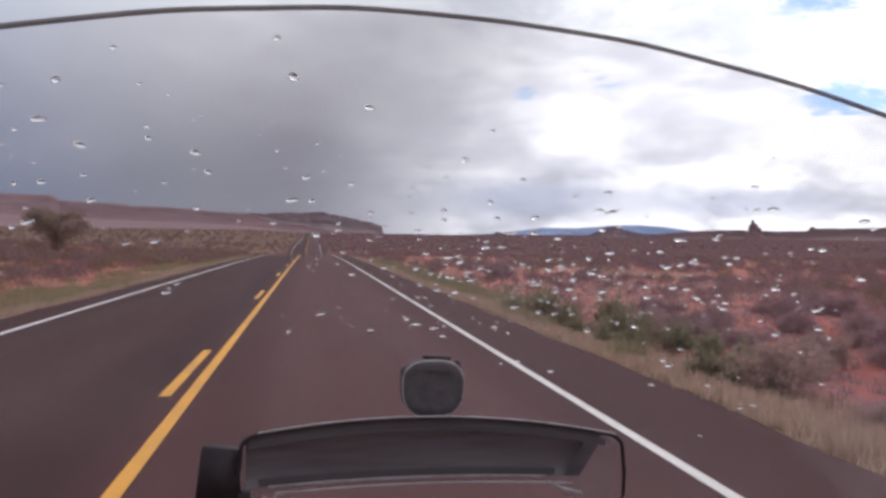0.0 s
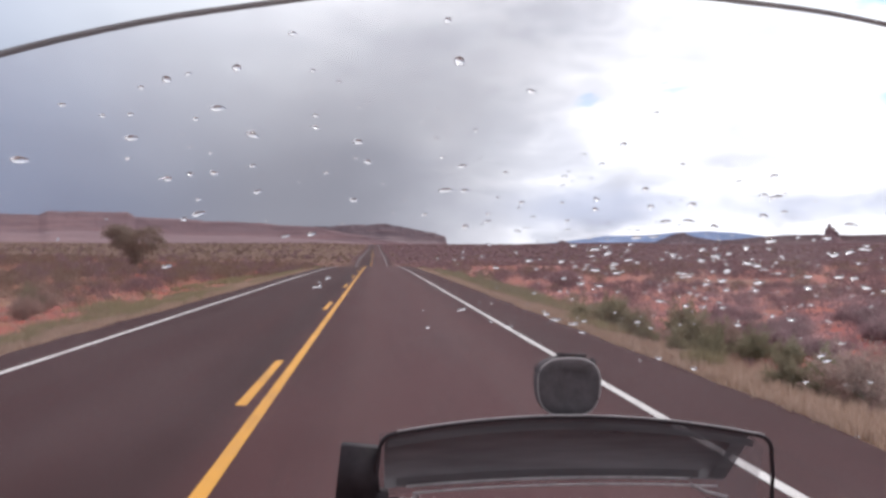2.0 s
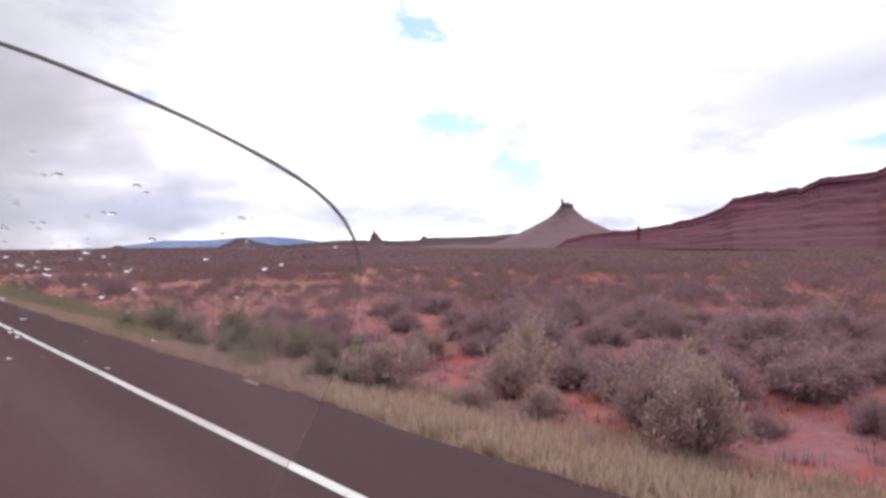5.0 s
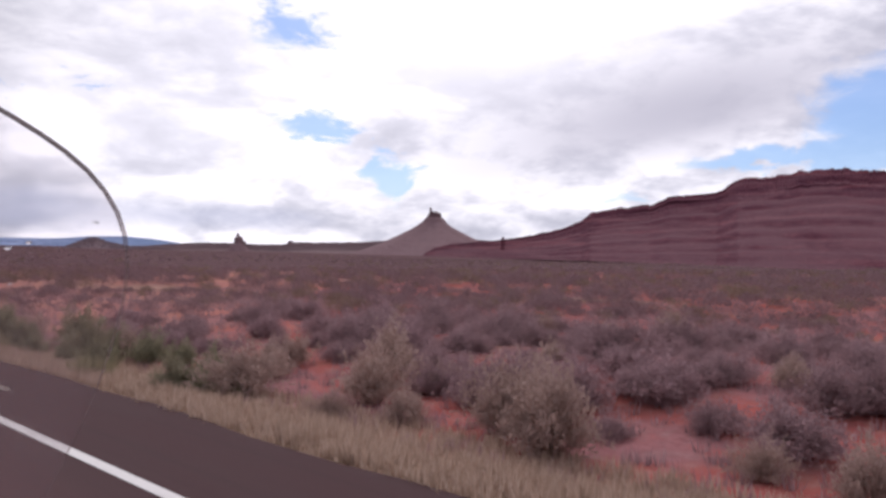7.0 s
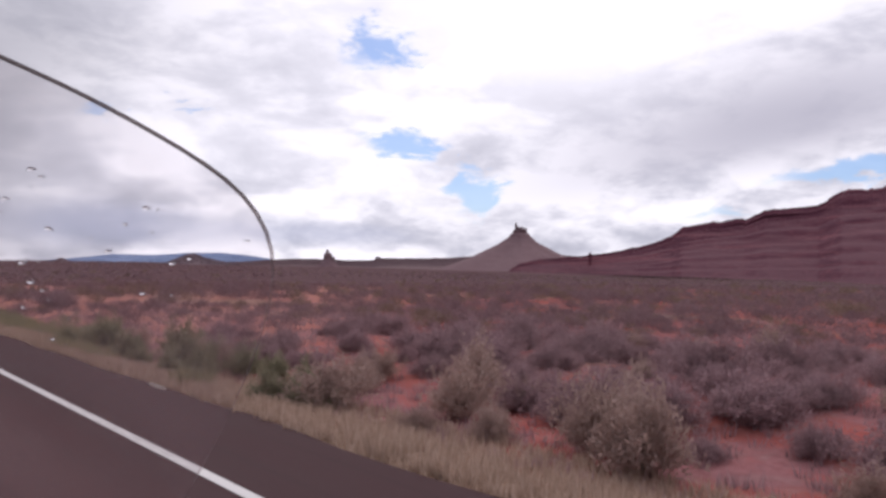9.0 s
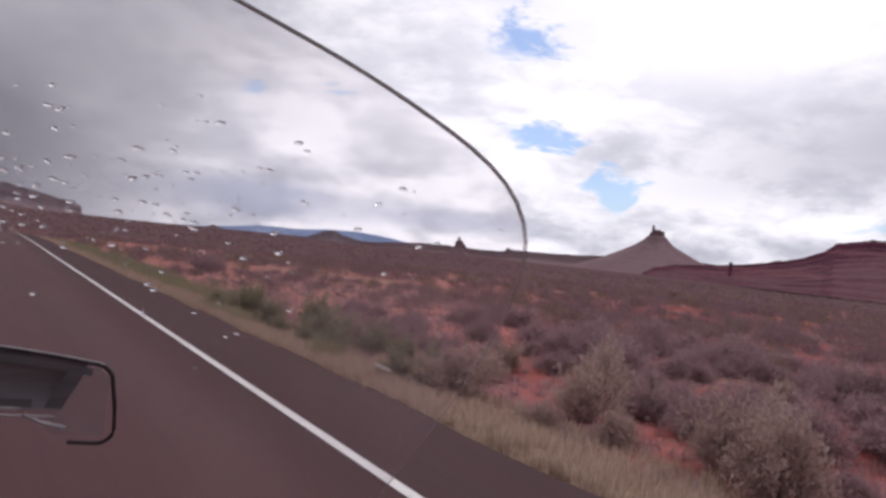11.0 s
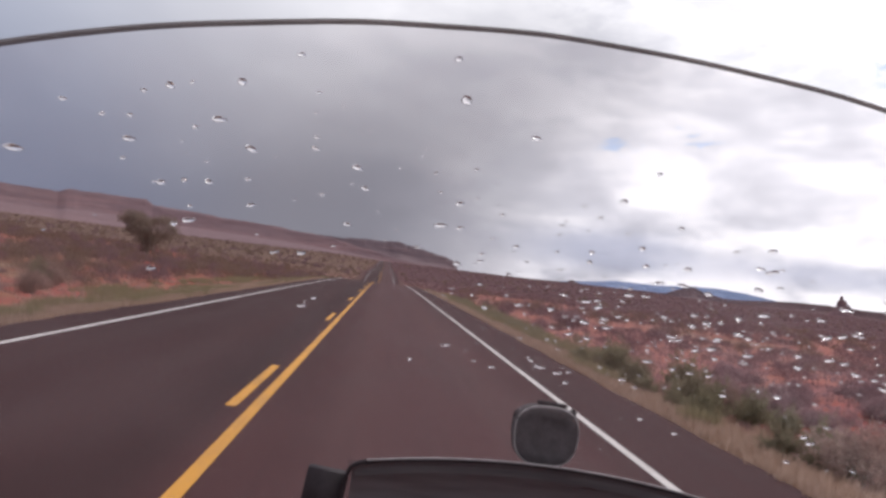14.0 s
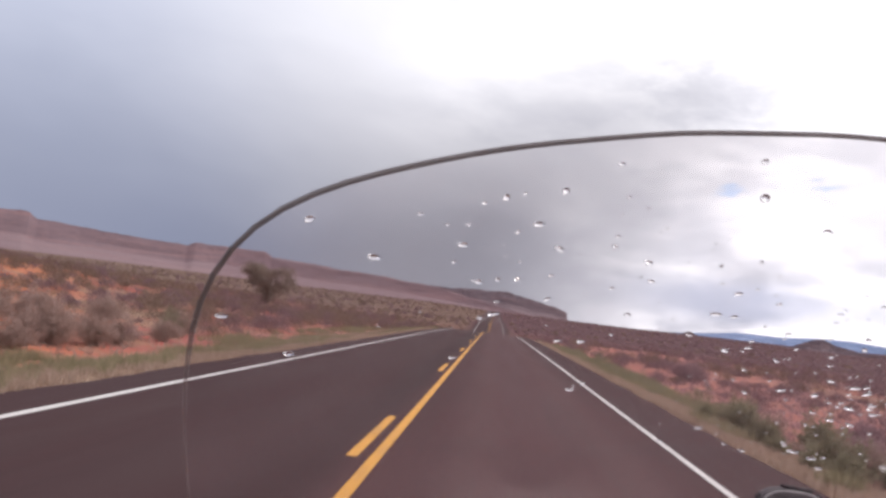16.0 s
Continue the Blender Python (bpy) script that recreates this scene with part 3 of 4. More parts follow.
# ---------------------------------------------------------------- mesas, buttes, mountains
def mesa(name, skyline, dist, mat, label, category, terraces=3, talus=1.1, cliff=0.45, rough=1.0, steps=260, seed=0, depth=260.0, dist2=None):
    """A ridge that stands on the plain: talus apron, terraced slope, cliff, and a plateau behind.
    skyline: bearing and height angle in degrees, from one end to the other; dist: metres at its ends."""
    a0, a1 = skyline[0][0], skyline[-1][0]
    verts, faces = [], []
    rows = 8 + 6 * terraces
    for i in range(steps + 1):
        u = i / steps
        a = a0 + (a1 - a0) * u
        d = dist + ((dist2 or dist) - dist) * u
        top = math.tan(radians(lerp_table(skyline, a))) * d + 1.5
        ca, sa = math.cos(radians(a)), math.sin(radians(a))
        px, py = -sa * d, ca * d
        g = ground_z(px, py) - 1.0
        chip = 1.15 * rough * top * (0.014 * noise.noise((u * steps * 0.45, seed, 6.0)) + 0.011 * round(2.0 * noise.noise((u * steps * 0.07, seed, 7.0)))
                              + 0.02 * noise.noise((u * 40, seed, 2.0)) + 0.009 * round(2.4 * noise.noise((u * steps * 0.16, seed, 5.0))))
        h = max(top - g, 0.5)
        gully = noise.noise((u * 14, seed, 0.3)) + 0.4 * noise.noise((u * 45, seed, 4.4))
        col = []
        for r in range(rows + 1):
            v = r / rows
            # height climbs in treads and risers below the cliff
            w = v * terraces + 0.2 * noise.noise((u * 9, v * 2.5, seed + 3.0)) * (1 - v) * min(1, 6 * v)
            w = min(max(w, 0.0), float(terraces))
            tread = math.floor(w) + smooth01(w - math.floor(w), 0.35, 0.95)
            even = 0.12 + 0.5 * smooth01(noise.noise((u * 17, v * 4, seed + 6.0)), -0.3, 0.4)
            f = (1 - cliff) * (even * v + (1 - even) * min(v, tread / terraces)) + cliff * smooth01(v, 0.82, 1.0)
            back = talus * h * (1 - v) ** 1.25 * (1 + 0.06 * gully)
            jag = rough * 0.05 * h * noise.noise((u * 40, v * 12, seed + 1.7)) + 0.05 * h * gully * (1 - v * 0.6) + rough * 0.05 * h * noise.noise((u * 9, v * 42, seed + 2.9))
            col.append((d - back - jag, g + f * h + chip * smooth01(v, 0.72, 1.0)))
        col.append((d + depth * 0.25, g + h * 1.0 + chip))
        col.append((d + depth, g + h * 0.97 + chip))
        col.append((d + depth * 1.6, g))
        for rr, z in col:
            verts.append((-sa * rr, ca * rr, z))
    n = rows + 4
    root = tagged(new(name), label, category)
    mid_a = radians((a0 + a1) / 2)
    root.location = (-math.sin(mid_a) * dist, math.cos(mid_a) * dist, 0)
    cuts = [0] + [round(rows * (k + 1) / terraces) for k in range(terraces)] + [n - 1]
    for k in range(len(cuts) - 1):
        lo, hi = cuts[k], cuts[k + 1]
        m = hi - lo + 1
        vs = [Vector(verts[i * n + r]) - root.location for i in range(steps + 1) for r in range(lo, hi + 1)]
        fs = [(i * m + r, (i + 1) * m + r, (i + 1) * m + r + 1, i * m + r + 1) for i in range(steps) for r in range(m - 1)]
        fs += [tuple(range(m)), tuple(steps * m + r for r in range(m))[::-1]]
        kind = "talus_slope" if k == 0 else "plateau" if k == len(cuts) - 2 else "caprock" if k == len(cuts) - 3 else "rock_ledge"
        part(kind, mesh(kind, vs, fs, mat, k < len(cuts) - 3), root)
    return root


mesa("mesa", [(62, 2.8), (50, 3.1), (40, 2.9), (35, 3.05), (33.3, 3.2), (32.8, 2.8), (28, 2.6), (23, 2.42), (22.5, 2.72), (17.5, 2.76), (17.0, 2.42), (13.4, 2.3), (9, 2.1), (6, 1.9), (4, 1.75), (2, 1.3), (-2, 0.6), (-6, 0.3)], 2300, HAZED_FARROCK,
     "long flat-topped sandstone mesa, mauve haze in its colour, under rain cloud", "mesa", 3, 4.5, 0.4, seed=3)
mesa("mesa", [(14, 1.3), (10, 1.75), (6, 1.9), (3.4, 1.86), (2.0, 2.0), (-0.8, 2.06), (-2.0, 1.85), (-3.0, 1.66), (-3.6, 1.52), (-4.2, 1.44), (-5.0, 1.2), (-5.28, 1.12), (-5.38, 0.55), (-6.9, 0.4)], 2700, HAZED_GREYROCK,
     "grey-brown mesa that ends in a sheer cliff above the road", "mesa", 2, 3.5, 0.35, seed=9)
mesa("ridge", [(-2, 0.25), (-5, 0.5), (-9, 0.5), (-13.6, 0.6), (-14.0, 0.84), (-14.6, 0.62), (-17, 0.62), (-22, 0.66), (-26, 0.8), (-28.5, 1.05), (-31, 1.12), (-33.5, 1.04), (-35.4, 1.08), (-36, 1.25), (-41, 1.35), (-44, 1.6), (-47, 1.7), (-50, 1.65), (-56, 1.3)], 3000, HAZED_LAND,
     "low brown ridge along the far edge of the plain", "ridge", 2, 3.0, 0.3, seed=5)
mesa("mountain_range", [(-12, 0.5), (-15.6, 0.9), (-17.2, 1.14), (-20, 1.15), (-22.3, 1.36), (-24.5, 1.42), (-26.5, 1.25), (-28, 1.05), (-30, 0.5)], 4300, HAZE_BLUEROCK,
     "distant mountains with blue haze in their colour, under cloud", "mountain", 2, 3.0, 0.05, 0.5, 120, 6, 200)
mesa("butte", [(-20.4, 0.5), (-21.3, 0.9), (-22.0, 1.2), (-22.7, 1.34), (-23.5, 1.0), (-24.4, 0.85), (-25.5, 0.6)], 2800, HAZED_GREYROCK,
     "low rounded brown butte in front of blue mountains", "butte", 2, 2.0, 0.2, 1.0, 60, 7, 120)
mesa("mesa", [(-45.8, 0.5), (-46.6, 1.0), (-48.1, 1.36), (-51.0, 1.6), (-53.0, 1.9), (-55.3, 2.36), (-56.4, 2.7), (-57.6, 3.15), (-58.3, 3.75), (-60.0, 4.1), (-62.5, 4.35), (-64.0, 4.9), (-67.2, 5.2), (-68.6, 6.12), (-71.5, 6.3), (-72.9, 6.6), (-75.0, 6.65), (-78.5, 6.2), (-85, 6.2), (-96, 6.6), (-110, 5.0)],
     1150, REDROCK, "dark red terraced sandstone mesa with stepped strata", "mesa", 8, 3.4, 0.10, 1.0, 700, 11, 300, 800)


def butte(name, bearing, angle, dist, base, mat, label, crown, seed, cone=0.84, foot=0.72, crown_mat=None, power=1.6):
    """A cone of talus with a crown of bare rock towers on top."""
    cx, cy = -math.sin(radians(bearing)) * dist, math.cos(radians(bearing)) * dist
    g = ground_z(cx, cy) - 2
    h = math.tan(radians(angle)) * dist + 1.5 - g
    side = Vector((math.cos(radians(bearing)), math.sin(radians(bearing)), 0))
    root = tagged(new(name), label, "butte")
    root.location = (cx, cy, g)
    verts, faces, seg, ring = [], [], 72, 16
    cone *= h
    for j in range(ring + 1):
        v = j / ring
        for i in range(seg):
            q = 2 * math.pi * i / seg
            wob = 1 + 0.16 * noise.noise((math.cos(q) * 2.2, math.sin(q) * 2.2, seed + v)) + 0.07 * noise.noise((math.cos(q) * 8, math.sin(q) * 8, seed + 2 * v))
            r = base * ((1 - v) ** power * 0.91 + 0.09) * wob
            verts.append((r * math.cos(q), r * math.sin(q), cone * v + 0.02 * h * noise.noise((q * 3, v * 6, seed))))
    for j in range(ring):
        for i in range(seg):
            k = (i + 1) % seg
            faces.append((j * seg + i, j * seg + k, (j + 1) * seg + k, (j + 1) * seg + i))
    faces.append(tuple(ring * seg + i for i in range(seg)))
    part("talus_cone", mesh("talus_cone", verts, faces, mat, True), root)
    for off, width, top in crown:
        tv, tf, s2, r2 = [], [], 9, 7
        for j in range(r2 + 1):
            v = j / r2
            for i in range(s2):
                q = 2 * math.pi * i / s2
                r = width * h * (1 - 0.45 * v ** 2) * (1 + 0.3 * noise.noise((q * 1.3, v * 3, seed + off * 30)))
                p = side * (off * h + r * math.cos(q)) + Vector((-side.y, side.x, 0)) * (r * math.sin(q))
                tv.append((p.x, p.y, h * (foot + (top - foot) * v)))
        for j in range(r2):
            for i in range(s2):
                k = (i + 1) % s2
                tf.append((j * s2 + i, j * s2 + k, (j + 1) * s2 + k, (j + 1) * s2 + i))
        tf.append(tuple(r2 * s2 + i for i in range(s2)))
        part("rock_tower", mesh("rock_tower", tv, tf, crown_mat or mat), root)
    return root


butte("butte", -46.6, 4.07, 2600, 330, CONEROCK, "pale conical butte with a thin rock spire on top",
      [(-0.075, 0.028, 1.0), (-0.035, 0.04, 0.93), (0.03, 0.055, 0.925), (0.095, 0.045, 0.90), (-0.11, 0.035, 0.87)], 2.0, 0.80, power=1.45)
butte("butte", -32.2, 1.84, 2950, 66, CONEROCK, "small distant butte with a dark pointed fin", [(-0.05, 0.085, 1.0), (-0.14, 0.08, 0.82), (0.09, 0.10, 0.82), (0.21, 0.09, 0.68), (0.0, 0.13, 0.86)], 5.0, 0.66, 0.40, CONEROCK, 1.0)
butte("butte", -35.9, 1.36, 3050, 55, HAZED_GREYROCK, "tiny distant butte on the skyline", [(0.0, 0.2, 1.0)], 8.0)
butte("rock_pillar", -51.8, 1.9, 1085, 9, REDROCK, "lone dark rock pillar on the mesa's shoulder", [(0.0, 0.09, 1.0), (0.045, 0.07, 0.94)], 12.0)

# ---------------------------------------------------------------- brush, weeds, grass
def leaves(rng, centres, radii, count, leaf, squash=1.0):
    """count small triangles scattered over the shells of some lobes."""
    k = rng.integers(0, len(centres), count)
    d = rng.normal(size=(count, 3))
    d /= np.linalg.norm(d, axis=1)[:, None]
    d[:, 2] = np.abs(d[:, 2]) * 1.1 - 0.3
    p = centres[k] + d * radii[k][:, None] * (0.40 + 0.64 * rng.random((count, 1)) ** 0.6) * np.array([1, 1, squash])
    p[:, 2] = np.maximum(p[:, 2], 0.01)
    a = rng.normal(size=(count, 3)) + d * 0.9 + np.array([0, 0, 0.7])
    a /= np.linalg.norm(a, axis=1)[:, None]
    b = np.cross(a, rng.normal(size=(count, 3)))
    b /= np.linalg.norm(b, axis=1)[:, None]
    s = leaf * (0.6 + 0.9 * rng.random((count, 1)))
    b = b * 0.5
    v = np.stack([p - a * s, p + a * s * 0.6 + b * s * 0.5, p + a * s * 0.5 - b * s * 0.6], 1).reshape(-1, 3)
    return v


def lobes(rng, radius, height, n):
    ang = rng.random(n) * 2 * math.pi
    rad = radius * 0.55 * np.sqrt(rng.random(n))
    c = np.stack([rad * np.cos(ang), rad * np.sin(ang), height * (0.16 + 0.30 * rng.random(n))], 1)
    return c, np.full(n, radius * 0.5) * (0.75 + 0.5 * rng.random(n))


def tri_mesh(name, v, mat):
    me = bpy.data.meshes.new(name)
    n = len(v) // 3
    me.vertices.add(len(v))
    me.vertices.foreach_set("co", np.asarray(v, dtype=np.float32).ravel())
    me.loops.add(len(v))
    me.loops.foreach_set("vertex_index", np.arange(len(v), dtype=np.int32))
    me.polygons.add(n)
    me.polygons.foreach_set("loop_start", np.arange(0, len(v), 3, dtype=np.int32))
    me.materials.append(mat)
    me.update(calc_edges=True)
    me.validate()
    return me


def sprays(rng, radius, height, twigs, per, leaf):
    """Twigs that fan out from the root, each set with small narrow leaves."""
    n = twigs
    ang, tilt = rng.random(n) * 6.283, np.radians(4 + 78 * rng.random(n) ** 0.75)
    reach = (0.62 + 0.5 * rng.random(n)) * (0.86 + 0.16 * np.cos(2 * ang + rng.random() * 6) + 0.12 * np.cos(5 * ang))
    tip = np.stack([radius * reach * np.sin(tilt) * np.cos(ang), radius * reach * np.sin(tilt) * np.sin(ang), height * 1.08 * reach * np.cos(tilt) + 0.05], 1)
    root = np.stack([0.12 * radius * np.cos(ang), 0.12 * radius * np.sin(ang), np.zeros(n)], 1)
    k = np.repeat(np.arange(n), per)
    f = (0.28 + 0.72 * rng.random(n * per) ** 0.7)[:, None]
    bend = np.array([0, 0, 0.10]) * height * np.sin(math.pi * f)
    p = root[k] + (tip - root)[k] * f + bend + rng.normal(size=(n * per, 3)) * 0.055 * radius
    p[:, 2] = np.maximum(p[:, 2], 0.015)
    d = (tip - root)[k]
    d /= np.linalg.norm(d, axis=1)[:, None]
    a = d + 0.75 * rng.normal(size=(n * per, 3))
    a /= np.linalg.norm(a, axis=1)[:, None]
    b = np.cross(a, rng.normal(size=(n * per, 3)))
    b /= np.linalg.norm(b, axis=1)[:, None]
    s = leaf * (0.6 + 0.9 * rng.random((n * per, 1)))
    v = np.stack([p - a * s, p + a * s * 0.6 + b * s * 0.28, p + a * s * 0.6 - b * s * 0.28], 1).reshape(-1, 3)
    side = np.cross(tip - root, rng.normal(size=(n, 3)))
    side *= 0.004 / np.linalg.norm(side, axis=1)[:, None]
    mid = root + (tip - root) * 0.55 + np.array([0, 0, 0.10]) * height
    t1 = np.stack([root - side, root + side, mid], 1).reshape(-1, 3)
    t2 = np.stack([mid - side * 0.7, mid + side * 0.7, tip], 1).reshape(-1, 3)
    return np.concatenate([v, t1, t2])


def shrub_model(name, seed, radius, height, count, leaf, mat, label, category):
    rng = np.random.default_rng(seed)
    root = tagged(new(name), label, category, "brush beside the road")
    root.location = (0, 0, -60)
    part("foliage", tri_mesh("foliage", sprays(rng, radius, height, 170, count // 170, leaf), mat), root)
    stem = [(0, 0, -0.06), (0.02, 0.01, height * 0.25), (0.05, -0.02, height * 0.5)]
    part("stem", tube("stem", stem, 0.028, TWIG, 6, taper=[1.0, 0.8, 0.4]), root, "short woody stem")
    return root


MODELS = {
    "sage": [shrub_model("sagebrush", s, 0.62, 0.40, 5200, 0.025, SAGE, "dusky purple-grey sagebrush on red earth", "shrub") for s in (1, 2, 3, 4)],
    "dry": [shrub_model("dry_bush", s, 0.60, 0.66, 4400, 0.031, DRY, "dry tan-brown bush on the verge", "shrub") for s in (11, 12, 13)],
    "green": [shrub_model("green_weed_bush", s, 0.52, 0.60, 4200, 0.032, GREEN, "green roadside weed bush", "shrub") for s in (21, 22)],
}


def bare(x, y):
    """Below zero on the bare red patches between the brush."""
    return noise.noise((x * 0.22, y * 0.22, 5.5)) + 0.6 * noise.noise((x * 0.6, y * 0.6, 2.5)) + 0.32


def scatter():
    rng = np.random.default_rng(77)
    spots = []

    def fill(x0, x1, y0, y1, gap, small, big, test):
        """Brush on a jittered grid, a little thinner on the bare patches."""
        for i in range(int((x1 - x0) / gap)):
            for j in range(int((y1 - y0) / gap)):
                x, y = x0 + gap * (i + rng.random() * 1.3 - 0.15), y0 + gap * (j + rng.random() * 1.3 - 0.15)
                if ROAD_L - 1.3 < x < ROAD_R + 0.75 or (bare(x, y) < 0.05 and x1 - x0 > 3 and rng.random() < (0.35 if 0 < x < 9 and y < 9 else 0.80)) or not test(x, y):
                    continue
                spots.append((x, y, small + (big - small) * rng.random() ** 2, rng.random()))
    fill(5.5, 24, -6, 34, 0.90, 0.58, 1.40, lambda x, y: y < 1.1 * x + 2 or rng.random() < 0.55)
    fill(4.6, 6.4, 8, 60, 0.72, 0.5, 1.05, lambda x, y: noise.noise((x * 0.2, y * 0.15, 2.0)) > -0.42)
    fill(4.9, 44, -6, 50, 1.45, 0.8, 1.75, lambda x, y: x > 24 or y > 34)
    fill(-46, -8.8, 0, 56, 1.08, 0.65, 1.7, lambda x, y: True)
    spots.sort(key=lambda s: math.hypot(s[0] - 4, s[1] - 7))
    spots.insert(0, (8.6, 34.0, 2.0, 0.1))
    left_side = sorted((s for s in spots if s[0] < 0), key=lambda s: math.hypot(s[0] + 12, s[1] - 18))[:75]
    right_side = [s for s in spots if s[0] > 0][:223]
    near = right_side + left_side
    kept = set(near)
    rest = [s for s in spots if s not in kept]
    for x, y, s, k in near:
        off = x - ROAD_R if x > 0 else ROAD_L - x
        if off < 2.5 and y > 7.5 and k < 0.85:
            kind = "green"
        elif x < -8 and k > 0.90:
            kind = "green"
        elif (x > 0 and off < 2.9) or k < 0.10 or (x < 0 and k < 0.80):
            kind = "dry"
        else:
            kind = "sage"
        bank = MODELS[kind]
        m = bank[int(k * 997) % len(bank)]
        s *= 0.98 if kind == "sage" else 0.9
        copy = copy_thing(m, pose(x, y, ground_z(x, y) - 0.03, 0, 0, 360 * k))
        copy.scale = (s, s, s * (0.85 + 0.4 * ((k * 31) % 1)))
    # the plain beyond, too many to count
    far = [(x, y, s, k, 440 if math.hypot(x, y) < 34 else 300) for x, y, s, k in rest]

    def ring(r0, r1, n, count, size):
        for _ in range(n):
            q = math.radians(-98 + 150 * rng.random())
            r = math.sqrt(r0 * r0 + (r1 * r1 - r0 * r0) * rng.random())
            x, y = -math.sin(q) * r, math.cos(q) * r
            if -40 < x < 40 and -6 < y < 47:
                continue
            if 0 < x < 0.85 * y and rng.random() < 0.4:
                continue
            if ROAD_L - 1.6 < x < ROAD_R + 1.8 or bare(x * 0.6, y * 0.6) < 0.06:
                continue
            far.append((x, y, size * (0.6 + 0.9 * rng.random() ** 2), rng.random(), count))
    ring(30, 90, 4600, 120, 1.3)
    ring(90, 240, 9500, 34, 1.6)
    ring(240, 700, 14000, 9, 2.1)
    groups = {"sage": [], "dry": [], "green": []}
    for x, y, s, k, count in far:
        c, r = lobes(rng, 0.60 * s, 0.52 * s, 5)
        v = leaves(rng, c, r, count, 0.105 * s * math.sqrt(60 / count), 1.0)
        v += np.array((x, y, ground_z(x, y) - 0.03))
        groups["green" if ROAD_R < x < ROAD_R + 2.4 and 7.5 < y < 60 else "dry" if k < (0.22 if x > 0 else 0.66) else "sage"].append(v)
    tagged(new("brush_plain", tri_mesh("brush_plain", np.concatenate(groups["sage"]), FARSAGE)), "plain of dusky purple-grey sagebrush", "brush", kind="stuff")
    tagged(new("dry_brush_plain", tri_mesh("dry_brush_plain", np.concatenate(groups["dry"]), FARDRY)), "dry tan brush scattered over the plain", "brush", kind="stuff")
    tagged(new("green_weeds", tri_mesh("green_weeds", np.concatenate(groups["green"]), GREEN)), "row of green weeds along the verge", "weeds", kind="stuff")


scatter()
for bank in MODELS.values():
    for m in bank:
        for o in (*m.children_recursive, m):
            bpy.data.objects.remove(o)


def grass(name, seed, area, tufts, blades, height, mat, label, keep=lambda x, y: True):
    rng = np.random.default_rng(seed)
    x0, x1, y0, y1 = area
    out = []
    for _ in range(tufts):
        x, y = x0 + (x1 - x0) * rng.random(), y0 + (y1 - y0) * rng.random() ** 1.4
        if not keep(x, y) or ROAD_L < x < ROAD_R + 0.02:
            continue
        n = blades
        q = rng.random(n) * 6.283
        r = 0.10 * np.sqrt(rng.random(n)) * (0.5 + height * 2)
        h = height * (0.45 + 0.8 * rng.random(n))
        lean = 0.5 * h * rng.random(n)
        w = 0.006 + 0.006 * rng.random(n)
        z = ground_z(x, y) - 0.01
        bx, by = x + r * np.cos(q), y + r * np.sin(q)
        turn = rng.random(n) * 6.283
        a = np.stack([bx - w * np.cos(turn), by - w * np.sin(turn), np.full(n, z)], 1)
        b = np.stack([bx + w * np.cos(turn), by + w * np.sin(turn), np.full(n, z)], 1)
        c = np.stack([bx + lean * np.cos(q), by + lean * np.sin(q), z + h], 1)
        out.append(np.stack([a, b, c], 1).reshape(-1, 3))
    tagged(new(name, tri_mesh(name, np.concatenate(out), mat)), label, "grass", kind="stuff")


def on_plain(x, y):
    return ROAD_R + 1.2 < x or x < ROAD_L - 1.6


grass("dry_weeds", 35, (4.4, 24, -5, 34), 7500, 12, 0.15, SAGE, "small dry weeds between the sagebrush", on_plain)
grass("dry_weeds", 36, (-24, -6.6, 2, 40), 3200, 12, 0.16, DRY, "small dry weeds between the sagebrush", on_plain)
patchy = lambda x, y: noise.noise((x * 0.5, y * 0.22, 8.0)) + 0.4 * noise.noise((x * 1.7, y * 1.1, 3.0)) > 0.02
grass("dry_grass", 31, (ROAD_R + 0.02, 5.9, -3, 70), 8200, 14, 0.14, STRAW, "strip of dry straw-coloured grass along the asphalt")
grass("dry_grass", 32, (-7.6, ROAD_L - 0.02, -3, 70), 4600, 14, 0.13, STRAW, "strip of dry straw-coloured grass along the asphalt")
grass("green_grass", 33, (ROAD_R + 0.35, 6.2, 10, 75), 3000, 24, 0.24, GRASS, "patchy green roadside grass", patchy)
grass("green_grass", 34, (-9.0, ROAD_L - 0.3, 6, 80), 3600, 22, 0.22, GRASS, "patchy green roadside grass", patchy)


